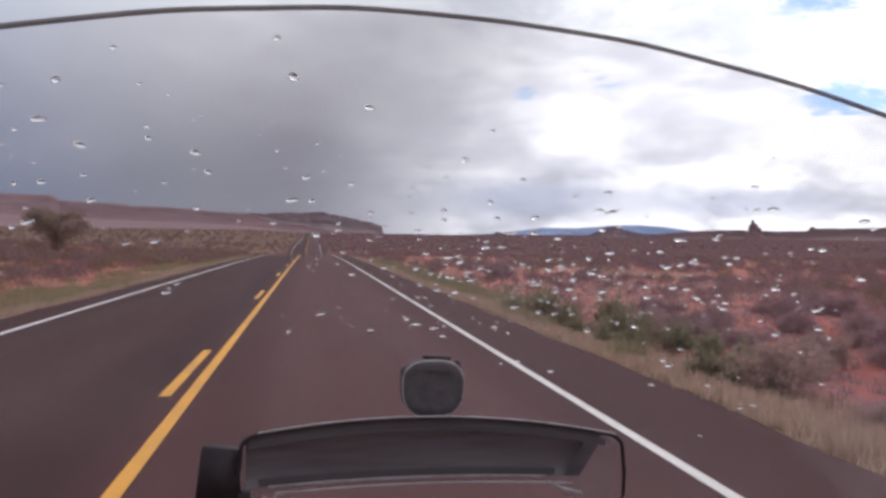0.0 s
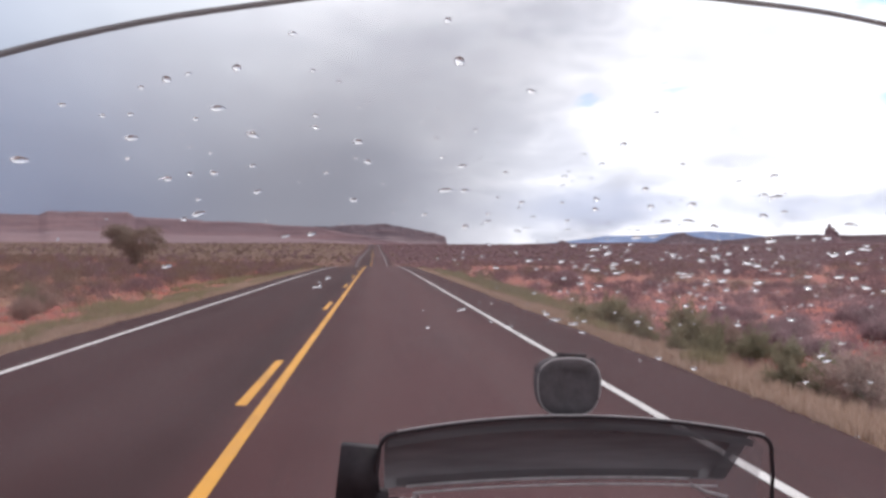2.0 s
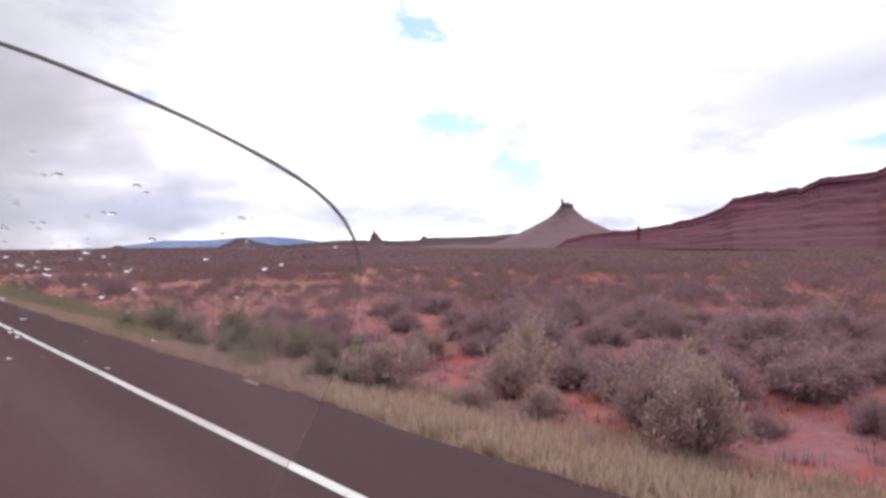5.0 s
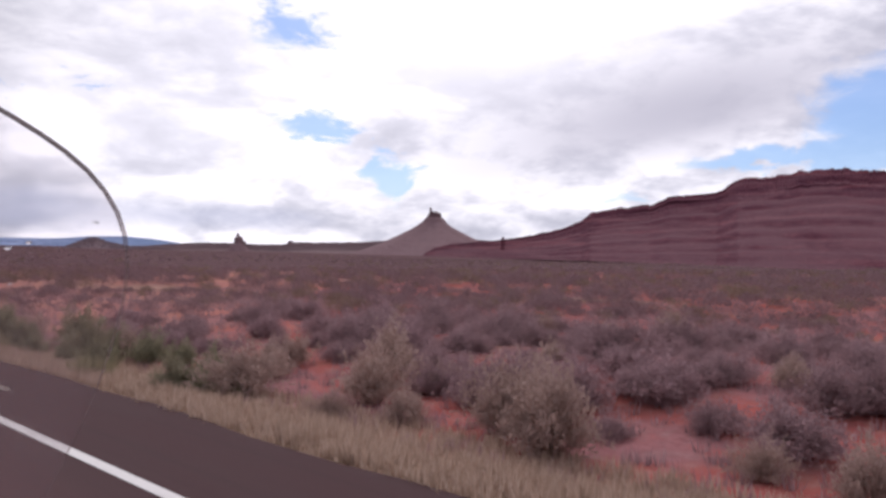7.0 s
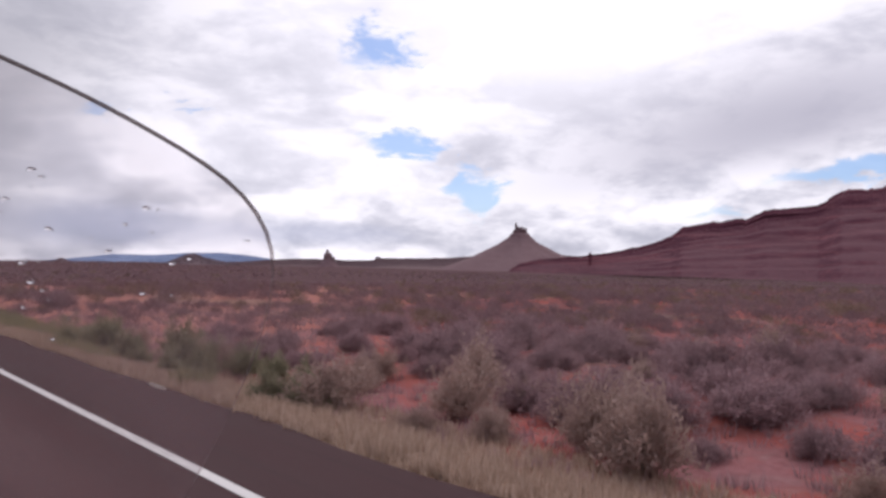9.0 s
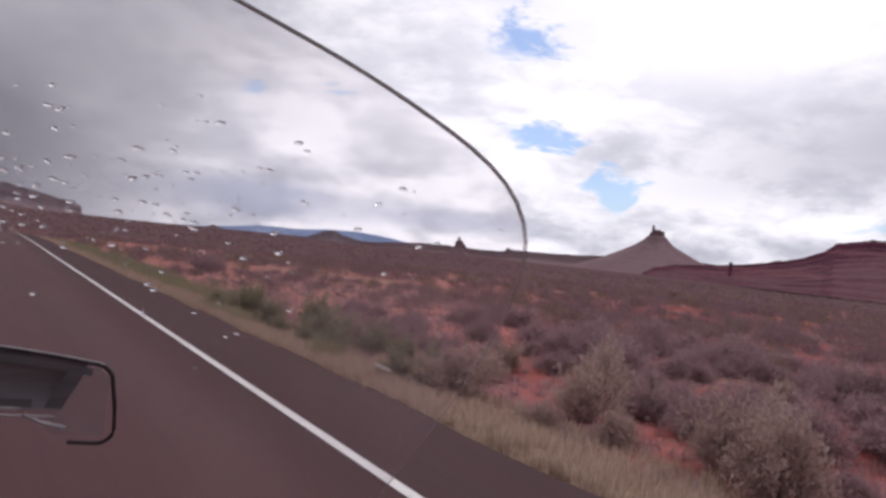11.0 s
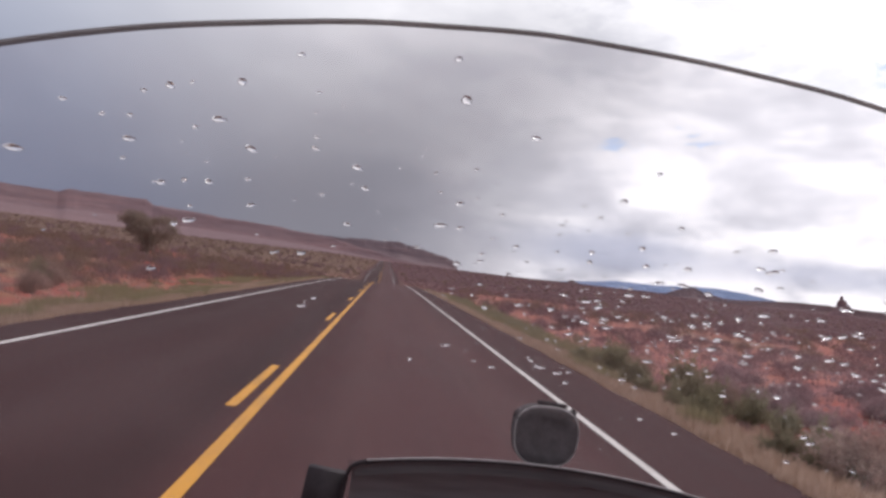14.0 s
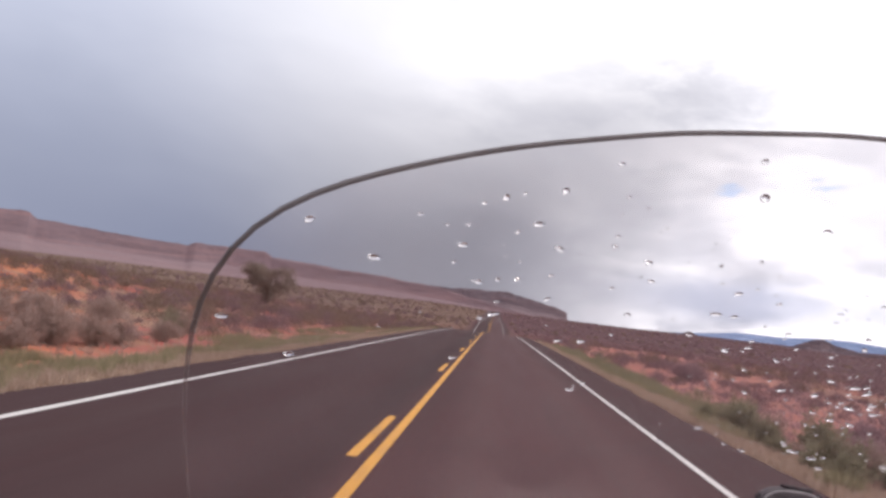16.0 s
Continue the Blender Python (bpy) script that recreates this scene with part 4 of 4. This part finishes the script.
def juniper(x, y, height, spread, seed, label, bushy=False):
    rng = np.random.default_rng(seed)
    root = tagged(new("juniper_tree"), label, "tree")
    root.location = (x, y, ground_z(x, y) - 0.05)
    lean = 0.12 * height
    trunk = [(lean * (k / 6) ** 2 * -1, 0.03 * math.sin(k), height * 0.62 * k / 6) for k in range(7)]
    part("trunk", tube("trunk", trunk, 0.11 * height / 3, TWIG, 8, taper=[1.25, 1.0, 0.9, 0.8, 0.65, 0.5, 0.35]), root, "twisted dark trunk")
    cs, rs = [], []
    for k in range(15 if not bushy else 14):
        q, u = rng.random() * 6.283, rng.random()
        low = 0.34 if not bushy else 0.12
        tip = Vector((trunk[5][0] + math.cos(q) * spread * (0.45 + 0.55 * u), math.sin(q) * spread * (0.45 + 0.55 * u), height * (low + (0.95 - low) * rng.random())))
        if not bushy:
            b = Vector(trunk[3 + k % 4])
            part("limb", tube("limb", [b, b.lerp(tip, 0.5) + Vector((0, 0, 0.06)), tip], 0.035 * height / 3, TWIG, 6, taper=[1, 0.7, 0.35]), root)
        for _ in range(3):
            cs.append(tip + Vector(rng.normal(size=3)) * spread * 0.16)
            rs.append(spread * (0.30 + 0.18 * rng.random()))
    v = leaves(rng, np.array([tuple(c) for c in cs]), np.array(rs), 9000, 0.11, 0.9)
    part("crown", tri_mesh("crown", v, JUNIPER), root, "ragged brown-green crown")


juniper(-18.6, 61.0, 2.9, 1.8, 4, "ragged dark juniper tree with a bare trunk beside the road")


# ---------------------------------------------------------------- motorcycle
CX = 0.0931   # middle of the machine
LEAN = 3.32  # degrees to the right
BIKE_POSE = pose(CX, 0, 1.45, 0, LEAN, 0) @ pose(0, 0.3, -1.45)
bike = tagged(new("motorcycle"), "maroon touring motorcycle with a tall rain-spotted clear windscreen", "motorcycle")
bike.matrix_world = BIKE_POSE
FROM_WORLD = BIKE_POSE.inverted()
OUTLINE = [(0.0, 1.6122), (0.0619, 1.6091), (0.1307, 1.5957), (0.1933, 1.5751), (0.2315, 1.5575), (0.2535, 1.5457), (0.27, 1.5347), (0.2826, 1.5207), (0.2929, 1.5043), (0.2988, 1.4828), (0.3034, 1.4609), (0.3081, 1.43), (0.3111, 1.39), (0.3131, 1.35), (0.3161, 1.26), (0.3181, 1.14)]


def screen_y(u, z):
    return 0.4375 - 1.0516 * (z - 1.53) - 1.985 * u * u


def screen_normal(u):
    return Vector((3.97 * u, 1.0, 1.0516)).normalized()


def on_screen(u, z, out=0.0):
    """A point of the windscreen's rider side, or out metres in front of it."""
    return Vector((u, screen_y(u, z) - 0.3, z)) + screen_normal(u) * out


def smooth_outline(n=120):
    """The outline as an even run of points from the left foot over the top to the right foot."""
    pts = [(-u, z) for u, z in OUTLINE[::-1]] + OUTLINE[1:]
    arc = np.concatenate([[0], np.cumsum([math.dist(a, b) for a, b in zip(pts, pts[1:])])])
    s = np.linspace(0, arc[-1], n)
    u, z = np.interp(s, arc, [p[0] for p in pts]), np.interp(s, arc, [p[1] for p in pts])
    for _ in range(4):
        u[1:-1], z[1:-1] = (u[:-2] + 2 * u[1:-1] + u[2:]) / 4, (z[:-2] + 2 * z[1:-1] + z[2:]) / 4
    return list(zip(u, z))


def windscreen():
    rimline = smooth_outline()
    ring, levels = [p for p in rimline], 14
    cols = [(u, z) for u, z in ring]
    verts, faces = [], []
    for side in (0.0, 0.003):
        for u, z in cols:
            for k in range(levels + 1):
                q = 1.14 + (z - 1.14) * k / levels
                verts.append(on_screen(u, q, side))
    n, m = len(cols), levels + 1
    for s in (0, 1):
        o = s * n * m
        for i in range(n - 1):
            for k in range(levels):
                f = (o + i * m + k, o + (i + 1) * m + k, o + (i + 1) * m + k + 1, o + i * m + k + 1)
                faces.append(f)
    pane = part("windscreen", mesh("windscreen", verts, faces, PANE, True), bike, "clear curved acrylic windscreen with road film")
    pane.visible_shadow = False
    part("rim", tube("rim", [on_screen(u, z, 0.0015) for u, z in rimline], 0.00112, EDGE, 8, taper=[0.55 + 0.45 * smooth01(z, 1.40, 1.50) for u, z in rimline]), pane, "polished grey-brown edge of the windscreen")
    return pane


pane = windscreen()


def vent_y(x, z):
    return 0.533 - 0.5 * (x - 0.105) ** 2 - 0.3 * (z - 1.36)


def vent_point(x, z, out=0.0):
    return FROM_WORLD @ Vector((x, vent_y(x, z) - out, z + 0.0088))


def vent_top(x):
    return 1.3945 - 0.75 * (x - 0.09) ** 2


def vent():
    x0, x1, zb = -0.018, 0.235, 1.326
    path = []
    for k in range(25):
        x = x0 + 0.012 + (x1 - x0 - 0.026) * k / 24
        path.append((x, vent_top(x)))
    r = 0.013
    for k in range(1, 7):
        q = math.pi / 2 * (1 - k / 6)
        path.append((x1 - r + r * math.cos(q), vent_top(x1 - r) - r + r * math.sin(q)))
    path += [(x1 + 0.003, 1.354), (x1 + 0.005, zb + 0.010)]
    for k in range(1, 6):
        q = -math.pi / 2 * k / 5
        path.append((x1 + 0.005 - 0.01 + 0.01 * math.cos(q), zb + 0.010 + 0.010 * math.sin(q)))
    path += [(x1 - 0.022, zb + 0.001)]
    right = [vent_point(x, z) for x, z in path]
    part("vent_frame", tube("vent_frame", right, 0.0014, BLACK, 8), pane, "thin black frame of the windscreen vent")
    lower = []
    r = 0.011
    for k in range(7):
        q = math.pi / 2 * (1 + k / 6)
        lower.append((x0 + r + 0.001 + r * math.cos(q), vent_top(x0 + r) - r + r * math.sin(q)))
    lower += [(x0 - 0.001, 1.365), (x0 + 0.000, 1.350), (x0 + 0.006, 1.343), (x0 + 0.013, 1.343)]
    part("vent_frame", tube("vent_frame", [vent_point(x, z) for x, z in lower], 0.0014, BLACK, 8), pane, "thin black frame of the windscreen vent")
    verts, faces, nx, nz = [], [], 30, 8
    for i in range(nx + 1):
        for k in range(nz + 1):
            v = k / nz
            end = 0.207 + 0.012 * v
            x = x0 + 0.004 + (end - x0 - 0.004) * i / nx
            zlow = 1.3525 - 0.2 * (x - 0.08) ** 2
            z = zlow + (vent_top(x) - 0.0015 - zlow) * v
            bow = 0.006 * math.sin(math.pi * v)
            verts.append(vent_point(x, z, -bow))
    for i in range(nx):
        for k in range(nz):
            a = i * (nz + 1) + k
            faces.append((a, a + nz + 1, a + nz + 2, a + 1))
    part("vent_flap", mesh("vent_flap", verts, faces, SMOKED, True), pane, "smoked dark grey vent flap")
    # the clear window behind the flap, to the ends of the frame
    wv, wf = [], []
    for i in range(25):
        x = x0 + 0.001 + (x1 - x0 - 0.001) * i / 24
        low = 1.344 - 0.2 * (x - 0.08) ** 2 if x < 0.200 else 1.329 + 0.6 * max(0.0, 0.206 - x)
        high = vent_top(x) - 0.001 - (max(0.0, x - (x1 - 0.010)) ** 2) * 90
        for k in range(5):
            wv.append(vent_point(x, low + (high - low) * k / 4, -0.010))
    for i in range(24):
        for k in range(4):
            a = i * 5 + k
            wf.append((a, a + 5, a + 6, a + 1))
    part("vent_window", mesh("vent_window", wv, wf, WINDOW, True), pane, "dusty clear plastic window of the vent")

    def band(name, mat, label, f):
        """A strip of the flap: f gives its lower and upper edge at each step along it."""
        bv, bf = [], []
        for i in range(25):
            for x, z in f(i / 24):
                bv.append(vent_point(x, z, 0.0012))
        for i in range(24):
            bf.append((2 * i, 2 * i + 2, 2 * i + 3, 2 * i + 1))
        part(name, mesh(name, bv, bf, mat, True), pane, label)

    def top_edge(u):
        x = x0 + 0.006 + (0.216 - x0) * u
        return (x, vent_top(x) - 0.0085), (x, vent_top(x) - 0.0035)

    def right_edge(u):
        z = 1.351 + (vent_top(0.219) - 0.003 - 1.351) * u
        return (0.197 + 0.012 * u, z), (0.2075 + 0.012 * u, z)

    def low_edge(u):
        x = x0 + 0.012 + 0.196 * u
        z = 1.3525 - 0.2 * (x - 0.08) ** 2
        return (x, z + 0.0015), (x, z + 0.0065)
    band("vent_band", SMOKED, "darker upper band of the flap", top_edge)
    band("vent_band", SMOKED, "darker end band of the flap", right_edge)
    band("vent_band", SMOKED, "darker lower band of the flap", low_edge)
    # the frame's glossy highlight, modelled as a thin pale strip
    part("vent_edge", tube("vent_edge", [vent_point(x, z + 0.0013, 0.0006) for x, z in path[:27]], 0.0006, LIP, 6), pane, "pale strip for the glossy highlight on the vent frame")
    part("vent_lip", tube("vent_lip", [vent_point(0.004 + 0.200 * k / 20, 1.3475 - 0.2 * (0.2 * k / 20 - 0.08) ** 2) for k in range(21)], 0.0007, LIP, 6), pane, "pale lower lip of the vent")
    part("vent_ridge", tube("vent_ridge", [vent_point(x0 + 0.008 + 0.222 * k / 20, vent_top(x0 + 0.008 + 0.222 * k / 20) - 0.0075, -0.003) for k in range(21)], 0.0010, RUBBER, 6), pane, "dark ridge along the flap")
    part("vent_lip", tube("vent_lip", [vent_point(0.0 + 0.185 * k / 20, 1.3525 - 0.2 * (0.185 * k / 20 - 0.08) ** 2) for k in range(21)], 0.0011, LIP, 6), pane, "pale lower lip of the vent")
    part("vent_lip", tube("vent_lip", [vent_point(0.186, 1.346), vent_point(0.196, 1.341), vent_point(0.211, 1.337)], 0.0012, LIP, 6), pane, "pale hinge tab")
    part("vent_lip", tube("vent_lip", [vent_point(-0.004, 1.343), vent_point(0.002, 1.341), vent_point(0.008, 1.345)], 0.0012, LIP, 6), pane, "pale hinge tab")


vent()


def knob(centre, w, h):
    """A rounded rubber pad with a paler rim, on a short dark collar."""
    def profile(q, f):
        c, s = math.cos(q), math.sin(q)
        e = 2 / 2.7
        x = math.copysign(abs(c) ** e, c) * w / 2 * f
        z = math.copysign(abs(s) ** e, s) * h / 2 * f
        return x * (1.0 + 0.10 * (z / h)), z
    seg = 40
    verts, faces = [], []
    rings = [(0.97, 0.010), (1.0, 0.006), (1.0, 0.0), (0.96, -0.003), (0.86, -0.0045), (0.6, -0.0035), (0.3, -0.003), (0.05, -0.003)]
    for f, y in rings:
        for k in range(seg):
            x, z = profile(2 * math.pi * k / seg, f)
            verts.append(FROM_WORLD @ Vector((centre[0] + x, centre[1] + y, centre[2] + z)))
    for j in range(len(rings) - 1):
        for k in range(seg):
            m = (k + 1) % seg
            faces.append((j * seg + k, j * seg + m, (j + 1) * seg + m, (j + 1) * seg + k))
    faces += [tuple(range(seg)), tuple((len(rings) - 1) * seg + k for k in range(seg))[::-1]]
    part("vent_knob", outward(mesh("vent_knob", verts, faces, RUBBER, True)), pane, "round black rubber knob of the vent")
    loop = []
    for k in range(48):
        x, z = profile(2 * math.pi * k / 48, 0.955)
        loop.append(FROM_WORLD @ Vector((centre[0] + x, centre[1] - 0.0028, centre[2] + z)))
    part("knob_ring", tube("knob_ring", loop, 0.0007, LIP, 6, closed=True), pane, "pale rim of the knob")
    part("latch_tab", rounded_box("latch_tab", (0.020, 0.005, 0.0020), FROM_WORLD @ Vector((centre[0] + 0.003, centre[1] + 0.003, centre[2] + h / 2 + 0.0006)), BLACK, 0.0006), pane, "small black latch tab")


knob((0.1076, 0.546, 1.4182), 0.0435, 0.0395)
for sx, sz in ((-0.0190, 0.0110), (0.0175, 0.0150)):
    part("knob_clip", rounded_box("knob_clip", (0.0045, 0.006, 0.0055), FROM_WORLD @ Vector((0.1076 + sx, 0.551, 1.4182 + sz)), BLACK, 0.0012), pane, "small black clip beside the knob")
clamp = part("bracket", rounded_box("bracket", (0.025, 0.012, 0.034), FROM_WORLD @ Vector((-0.030, 0.530, 1.3696)), BLACK, 0.0008, pose(0, 0, 0, 0, 3)), bike, "black plastic accessory bracket")
part("bracket_arm", rounded_box("bracket_arm", (0.0125, 0.010, 0.11), FROM_WORLD @ Vector((-0.0205, 0.532, 1.303)), BLACK, 0.0008), clamp)


def shell(name, sections, mat, seg=28):
    """A closed body lofted through elliptical sections: y, z, half width, half height."""
    verts, faces = [], []
    for y, z, a, b in sections:
        for k in range(seg):
            q = 2 * math.pi * k / seg
            e = 0.8
            c, s = math.cos(q), math.sin(q)
            verts.append((a * math.copysign(abs(c) ** e, c), y, z + b * math.copysign(abs(s) ** e, s)))
    for j in range(len(sections) - 1):
        for k in range(seg):
            m = (k + 1) % seg
            faces.append((j * seg + k, j * seg + m, (j + 1) * seg + m, (j + 1) * seg + k))
    faces += [tuple(range(seg))[::-1], tuple((len(sections) - 1) * seg + k for k in range(seg))]
    return outward(mesh(name, verts, faces, mat, True))


def wheel(name, y, z, radius):
    ring = [(0, y + radius * 0.86 * math.cos(2 * math.pi * k / 48), z + radius * 0.86 * math.sin(2 * math.pi * k / 48)) for k in range(48)]
    hub = part(name, shell(name, [(y - 0.05, z, 0.07, 0.045), (y, z, 0.075, 0.05), (y + 0.05, z, 0.07, 0.045)], STEEL), bike)
    part("tyre", tube("tyre", ring, radius * 0.14 + 0.012, TYRE, 14, closed=True), hub)
    part("rim", tube("rim", [(0, y + (p[1] - y) * 0.82, z + (p[2] - z) * 0.82) for p in ring], 0.02, STEEL, 8, closed=True), hub)
    for k in range(5):
        q = 2 * math.pi * k / 5
        part("spoke", tube("spoke", [(0, y, z), (0, y + radius * 0.72 * math.cos(q), z + radius * 0.72 * math.sin(q))], 0.016, STEEL, 6), hub)


part("fairing", shell("fairing", [(0.18, 0.94, 0.30, 0.10), (0.30, 0.95, 0.36, 0.15), (0.45, 0.92, 0.36, 0.17), (0.60, 0.86, 0.29, 0.17), (0.70, 0.80, 0.18, 0.13), (0.75, 0.78, 0.06, 0.05)], MAROON), bike, "maroon enamelled fairing")
part("tank", shell("tank", [(-0.35, 0.80, 0.10, 0.10), (-0.2, 0.86, 0.17, 0.14), (0.0, 0.88, 0.18, 0.14), (0.18, 0.86, 0.14, 0.12)], MAROON), bike)
part("seat", shell("seat", [(-1.15, 0.86, 0.10, 0.06), (-0.95, 0.84, 0.18, 0.08), (-0.6, 0.78, 0.19, 0.08), (-0.34, 0.79, 0.13, 0.07)], RUBBER), bike)
part("engine", shell("engine", [(-0.35, 0.45, 0.18, 0.15), (-0.1, 0.46, 0.30, 0.20), (0.15, 0.46, 0.28, 0.18), (0.28, 0.46, 0.16, 0.13)], STEEL), bike)
part("frame", tube("frame", [(0, -0.9, 0.42), (0, -0.55, 0.62), (0, 0.0, 0.72), (0, 0.36, 0.92)], 0.05, BLACK, 10), bike)
part("swing_arm", tube("swing_arm", [(0.11, -0.92, 0.33), (0.12, -0.45, 0.42)], 0.03, STEEL, 8), bike)
part("handlebar", tube("handlebar", [(-0.42, -0.02, 1.00), (-0.25, 0.10, 1.05), (0, 0.18, 1.06), (0.25, 0.10, 1.05), (0.42, -0.02, 1.00)], 0.013, BLACK, 8), bike)
for sx in (-0.1, 0.1):
    part("fork_leg", tube("fork_leg", [(sx, 0.88, 0.33), (sx, 0.48, 0.98)], 0.028, STEEL, 10), bike)
wheel("front_wheel", 0.88, 0.335, 0.335)
wheel("rear_wheel", -0.92, 0.335, 0.335)
part("side_stand", tube("side_stand", [(0.14, -0.1, 0.32), (0.27, -0.14, 0.026)], 0.012, BLACK, 8), bike)
for sx in (-0.24, 0.24):
    part("screen_stay", tube("screen_stay", [Vector((sx, screen_y(sx, 1.15) - 0.306, 1.15)), Vector((sx * 0.95, 0.36, 1.02))], 0.008, BLACK, 8), bike)


# ---------------------------------------------------------------- rain drops on the windscreen
def drop_mesh(name, seed):
    rng = np.random.default_rng(seed)
    seg, verts, faces = 16, [], []
    rings = [(1.0, 0.0), (1.0, 0.06), (0.93, 0.24), (0.74, 0.43), (0.45, 0.55), (0.18, 0.60)]
    ph = rng.random() * 6.28
    for f, z in rings:
        for k in range(seg):
            q = 2 * math.pi * k / seg
            w = 1 + 0.10 * math.cos(2 * q + ph) + 0.05 * math.cos(3 * q + 2 * ph)
            verts.append((f * w * math.cos(q), f * w * math.sin(q), z))
    for j in range(len(rings) - 1):
        for k in range(seg):
            m = (k + 1) % seg
            faces.append((j * seg + k, j * seg + m, (j + 1) * seg + m, (j + 1) * seg + k))
    faces += [tuple(range(seg))[::-1], tuple((len(rings) - 1) * seg + k for k in range(seg))]
    return outward(mesh(name, verts, faces, WATER, True))


def drop_pose(u, z, spin):
    turn = screen_normal(u).to_track_quat("Z", "Y").to_matrix().to_4x4()
    return BIKE_POSE @ Matrix.Translation(on_screen(u, z, 0.0034)) @ turn @ pose(0, 0, 0, 0, 0, spin)


DROPS = [drop_mesh("water_drop", s) for s in range(5)]
SPOTS = [(-0.193, 1.557, 2.4), (-0.170, 1.565, 2.5), (-0.186, 1.560, 1.5), (-0.201, 1.553, 1.6), (-0.150, 1.579, 2.0), (-0.084, 1.581, 3.5), (-0.091, 1.593, 2.3), (-0.186, 1.546, 1.6),
         (-0.214, 1.542, 1.5), (-0.206, 1.544, 1.5), (-0.191, 1.526, 1.8), (-0.196, 1.508, 2.0), (-0.210, 1.529, 1.4), (-0.143, 1.569, 1.5), (-0.133, 1.567, 1.4), (-0.072, 1.557, 1.6), (-0.090, 1.552, 1.5),
         (-0.069, 1.514, 2.8), (0.001, 1.557, 2.4), (-0.003, 1.532, 2.2), (-0.002, 1.527, 2.2), (0.020, 1.538, 2.3), (0.026, 1.530, 2.4), (0.046, 1.532, 2.7), (0.082, 1.528, 2.7),
         (0.033, 1.550, 2.0), (0.082, 1.512, 2.6), (-0.011, 1.499, 2.5), (0.121, 1.492, 2.6), (0.123, 1.473, 2.5), (0.084, 1.488, 2.3), (-0.081, 1.455, 2.2), (-0.260, 1.532, 2.6)]
for k, (x, z, r) in enumerate(SPOTS):
    ob = new("water_drop", DROPS[k % 5])
    ob.matrix_world = drop_pose(x, z, 14 * math.sin(9 * k)) @ Matrix.Diagonal((r * 0.00078, r * 0.00058, r * 0.0007, 1))
    tagged(ob, "clear rain drop clinging to the windscreen", "water drop", "rain drops")


def spatter():
    """The many finer drops, thickest low and right of the middle."""
    rng = np.random.default_rng(5)
    verts, faces = [], []
    base = [tuple(v.co) for v in DROPS[2].vertices]
    fs = [tuple(p.vertices) for p in DROPS[2].polygons]
    made = 0
    while made < 390:
        if rng.random() < 0.70:
            u, z = 0.055 + 0.072 * rng.normal(), 1.502 + 0.022 * rng.normal()
        elif rng.random() < 0.55:
            u, z = -0.15 + 0.07 * rng.normal(), 1.540 + 0.026 * rng.normal()
        elif rng.random() < 0.6:
            u, z = 0.12 + 0.165 * rng.random(), 1.43 + 0.095 * rng.random()
        else:
            u, z = -0.11 + 0.38 * rng.random(), 1.40 + 0.17 * rng.random()
        lim = float(np.interp(abs(u), [p[0] for p in OUTLINE], [p[1] for p in OUTLINE]))
        if abs(u) > 0.29 or z > lim - 0.008 or z < 1.37 or min(math.hypot(u - s[0], z - s[1]) for s in SPOTS) < 0.006:
            continue
        r = 0.0005 + 0.0013 * rng.random() ** 2
        m = drop_pose(u, z, 40 * rng.random() - 20) @ Matrix.Diagonal((r * (1.2 + 0.9 * rng.random()), r * 0.78, r * 0.8, 1))
        o = len(verts)
        verts += [m @ Vector(v) for v in base]
        faces += [tuple(o + q for q in f) for f in fs]
        made += 1
    tagged(new("rain_spatter", mesh("rain_spatter", verts, faces, WATER, True)), "fine rain spatter on the windscreen", "water drops", kind="stuff")


spatter()
# a white splash of an insect low on the screen
bug = drop_mesh("insect_splash", 9)
bug.materials[0] = SPLASH
splash = tagged(new("insect_splash", bug), "pale dried insect splash on the windscreen", "splash")
splash.matrix_world = BIKE_POSE @ Matrix.Translation(on_screen(0.274, 1.4245, 0.0038)) @ screen_normal(0.274).to_track_quat("Z", "Y").to_matrix().to_4x4() @ pose(0, 0, 0, 0, 0, 15) @ Matrix.Diagonal((0.0055, 0.002, 0.0006, 1))
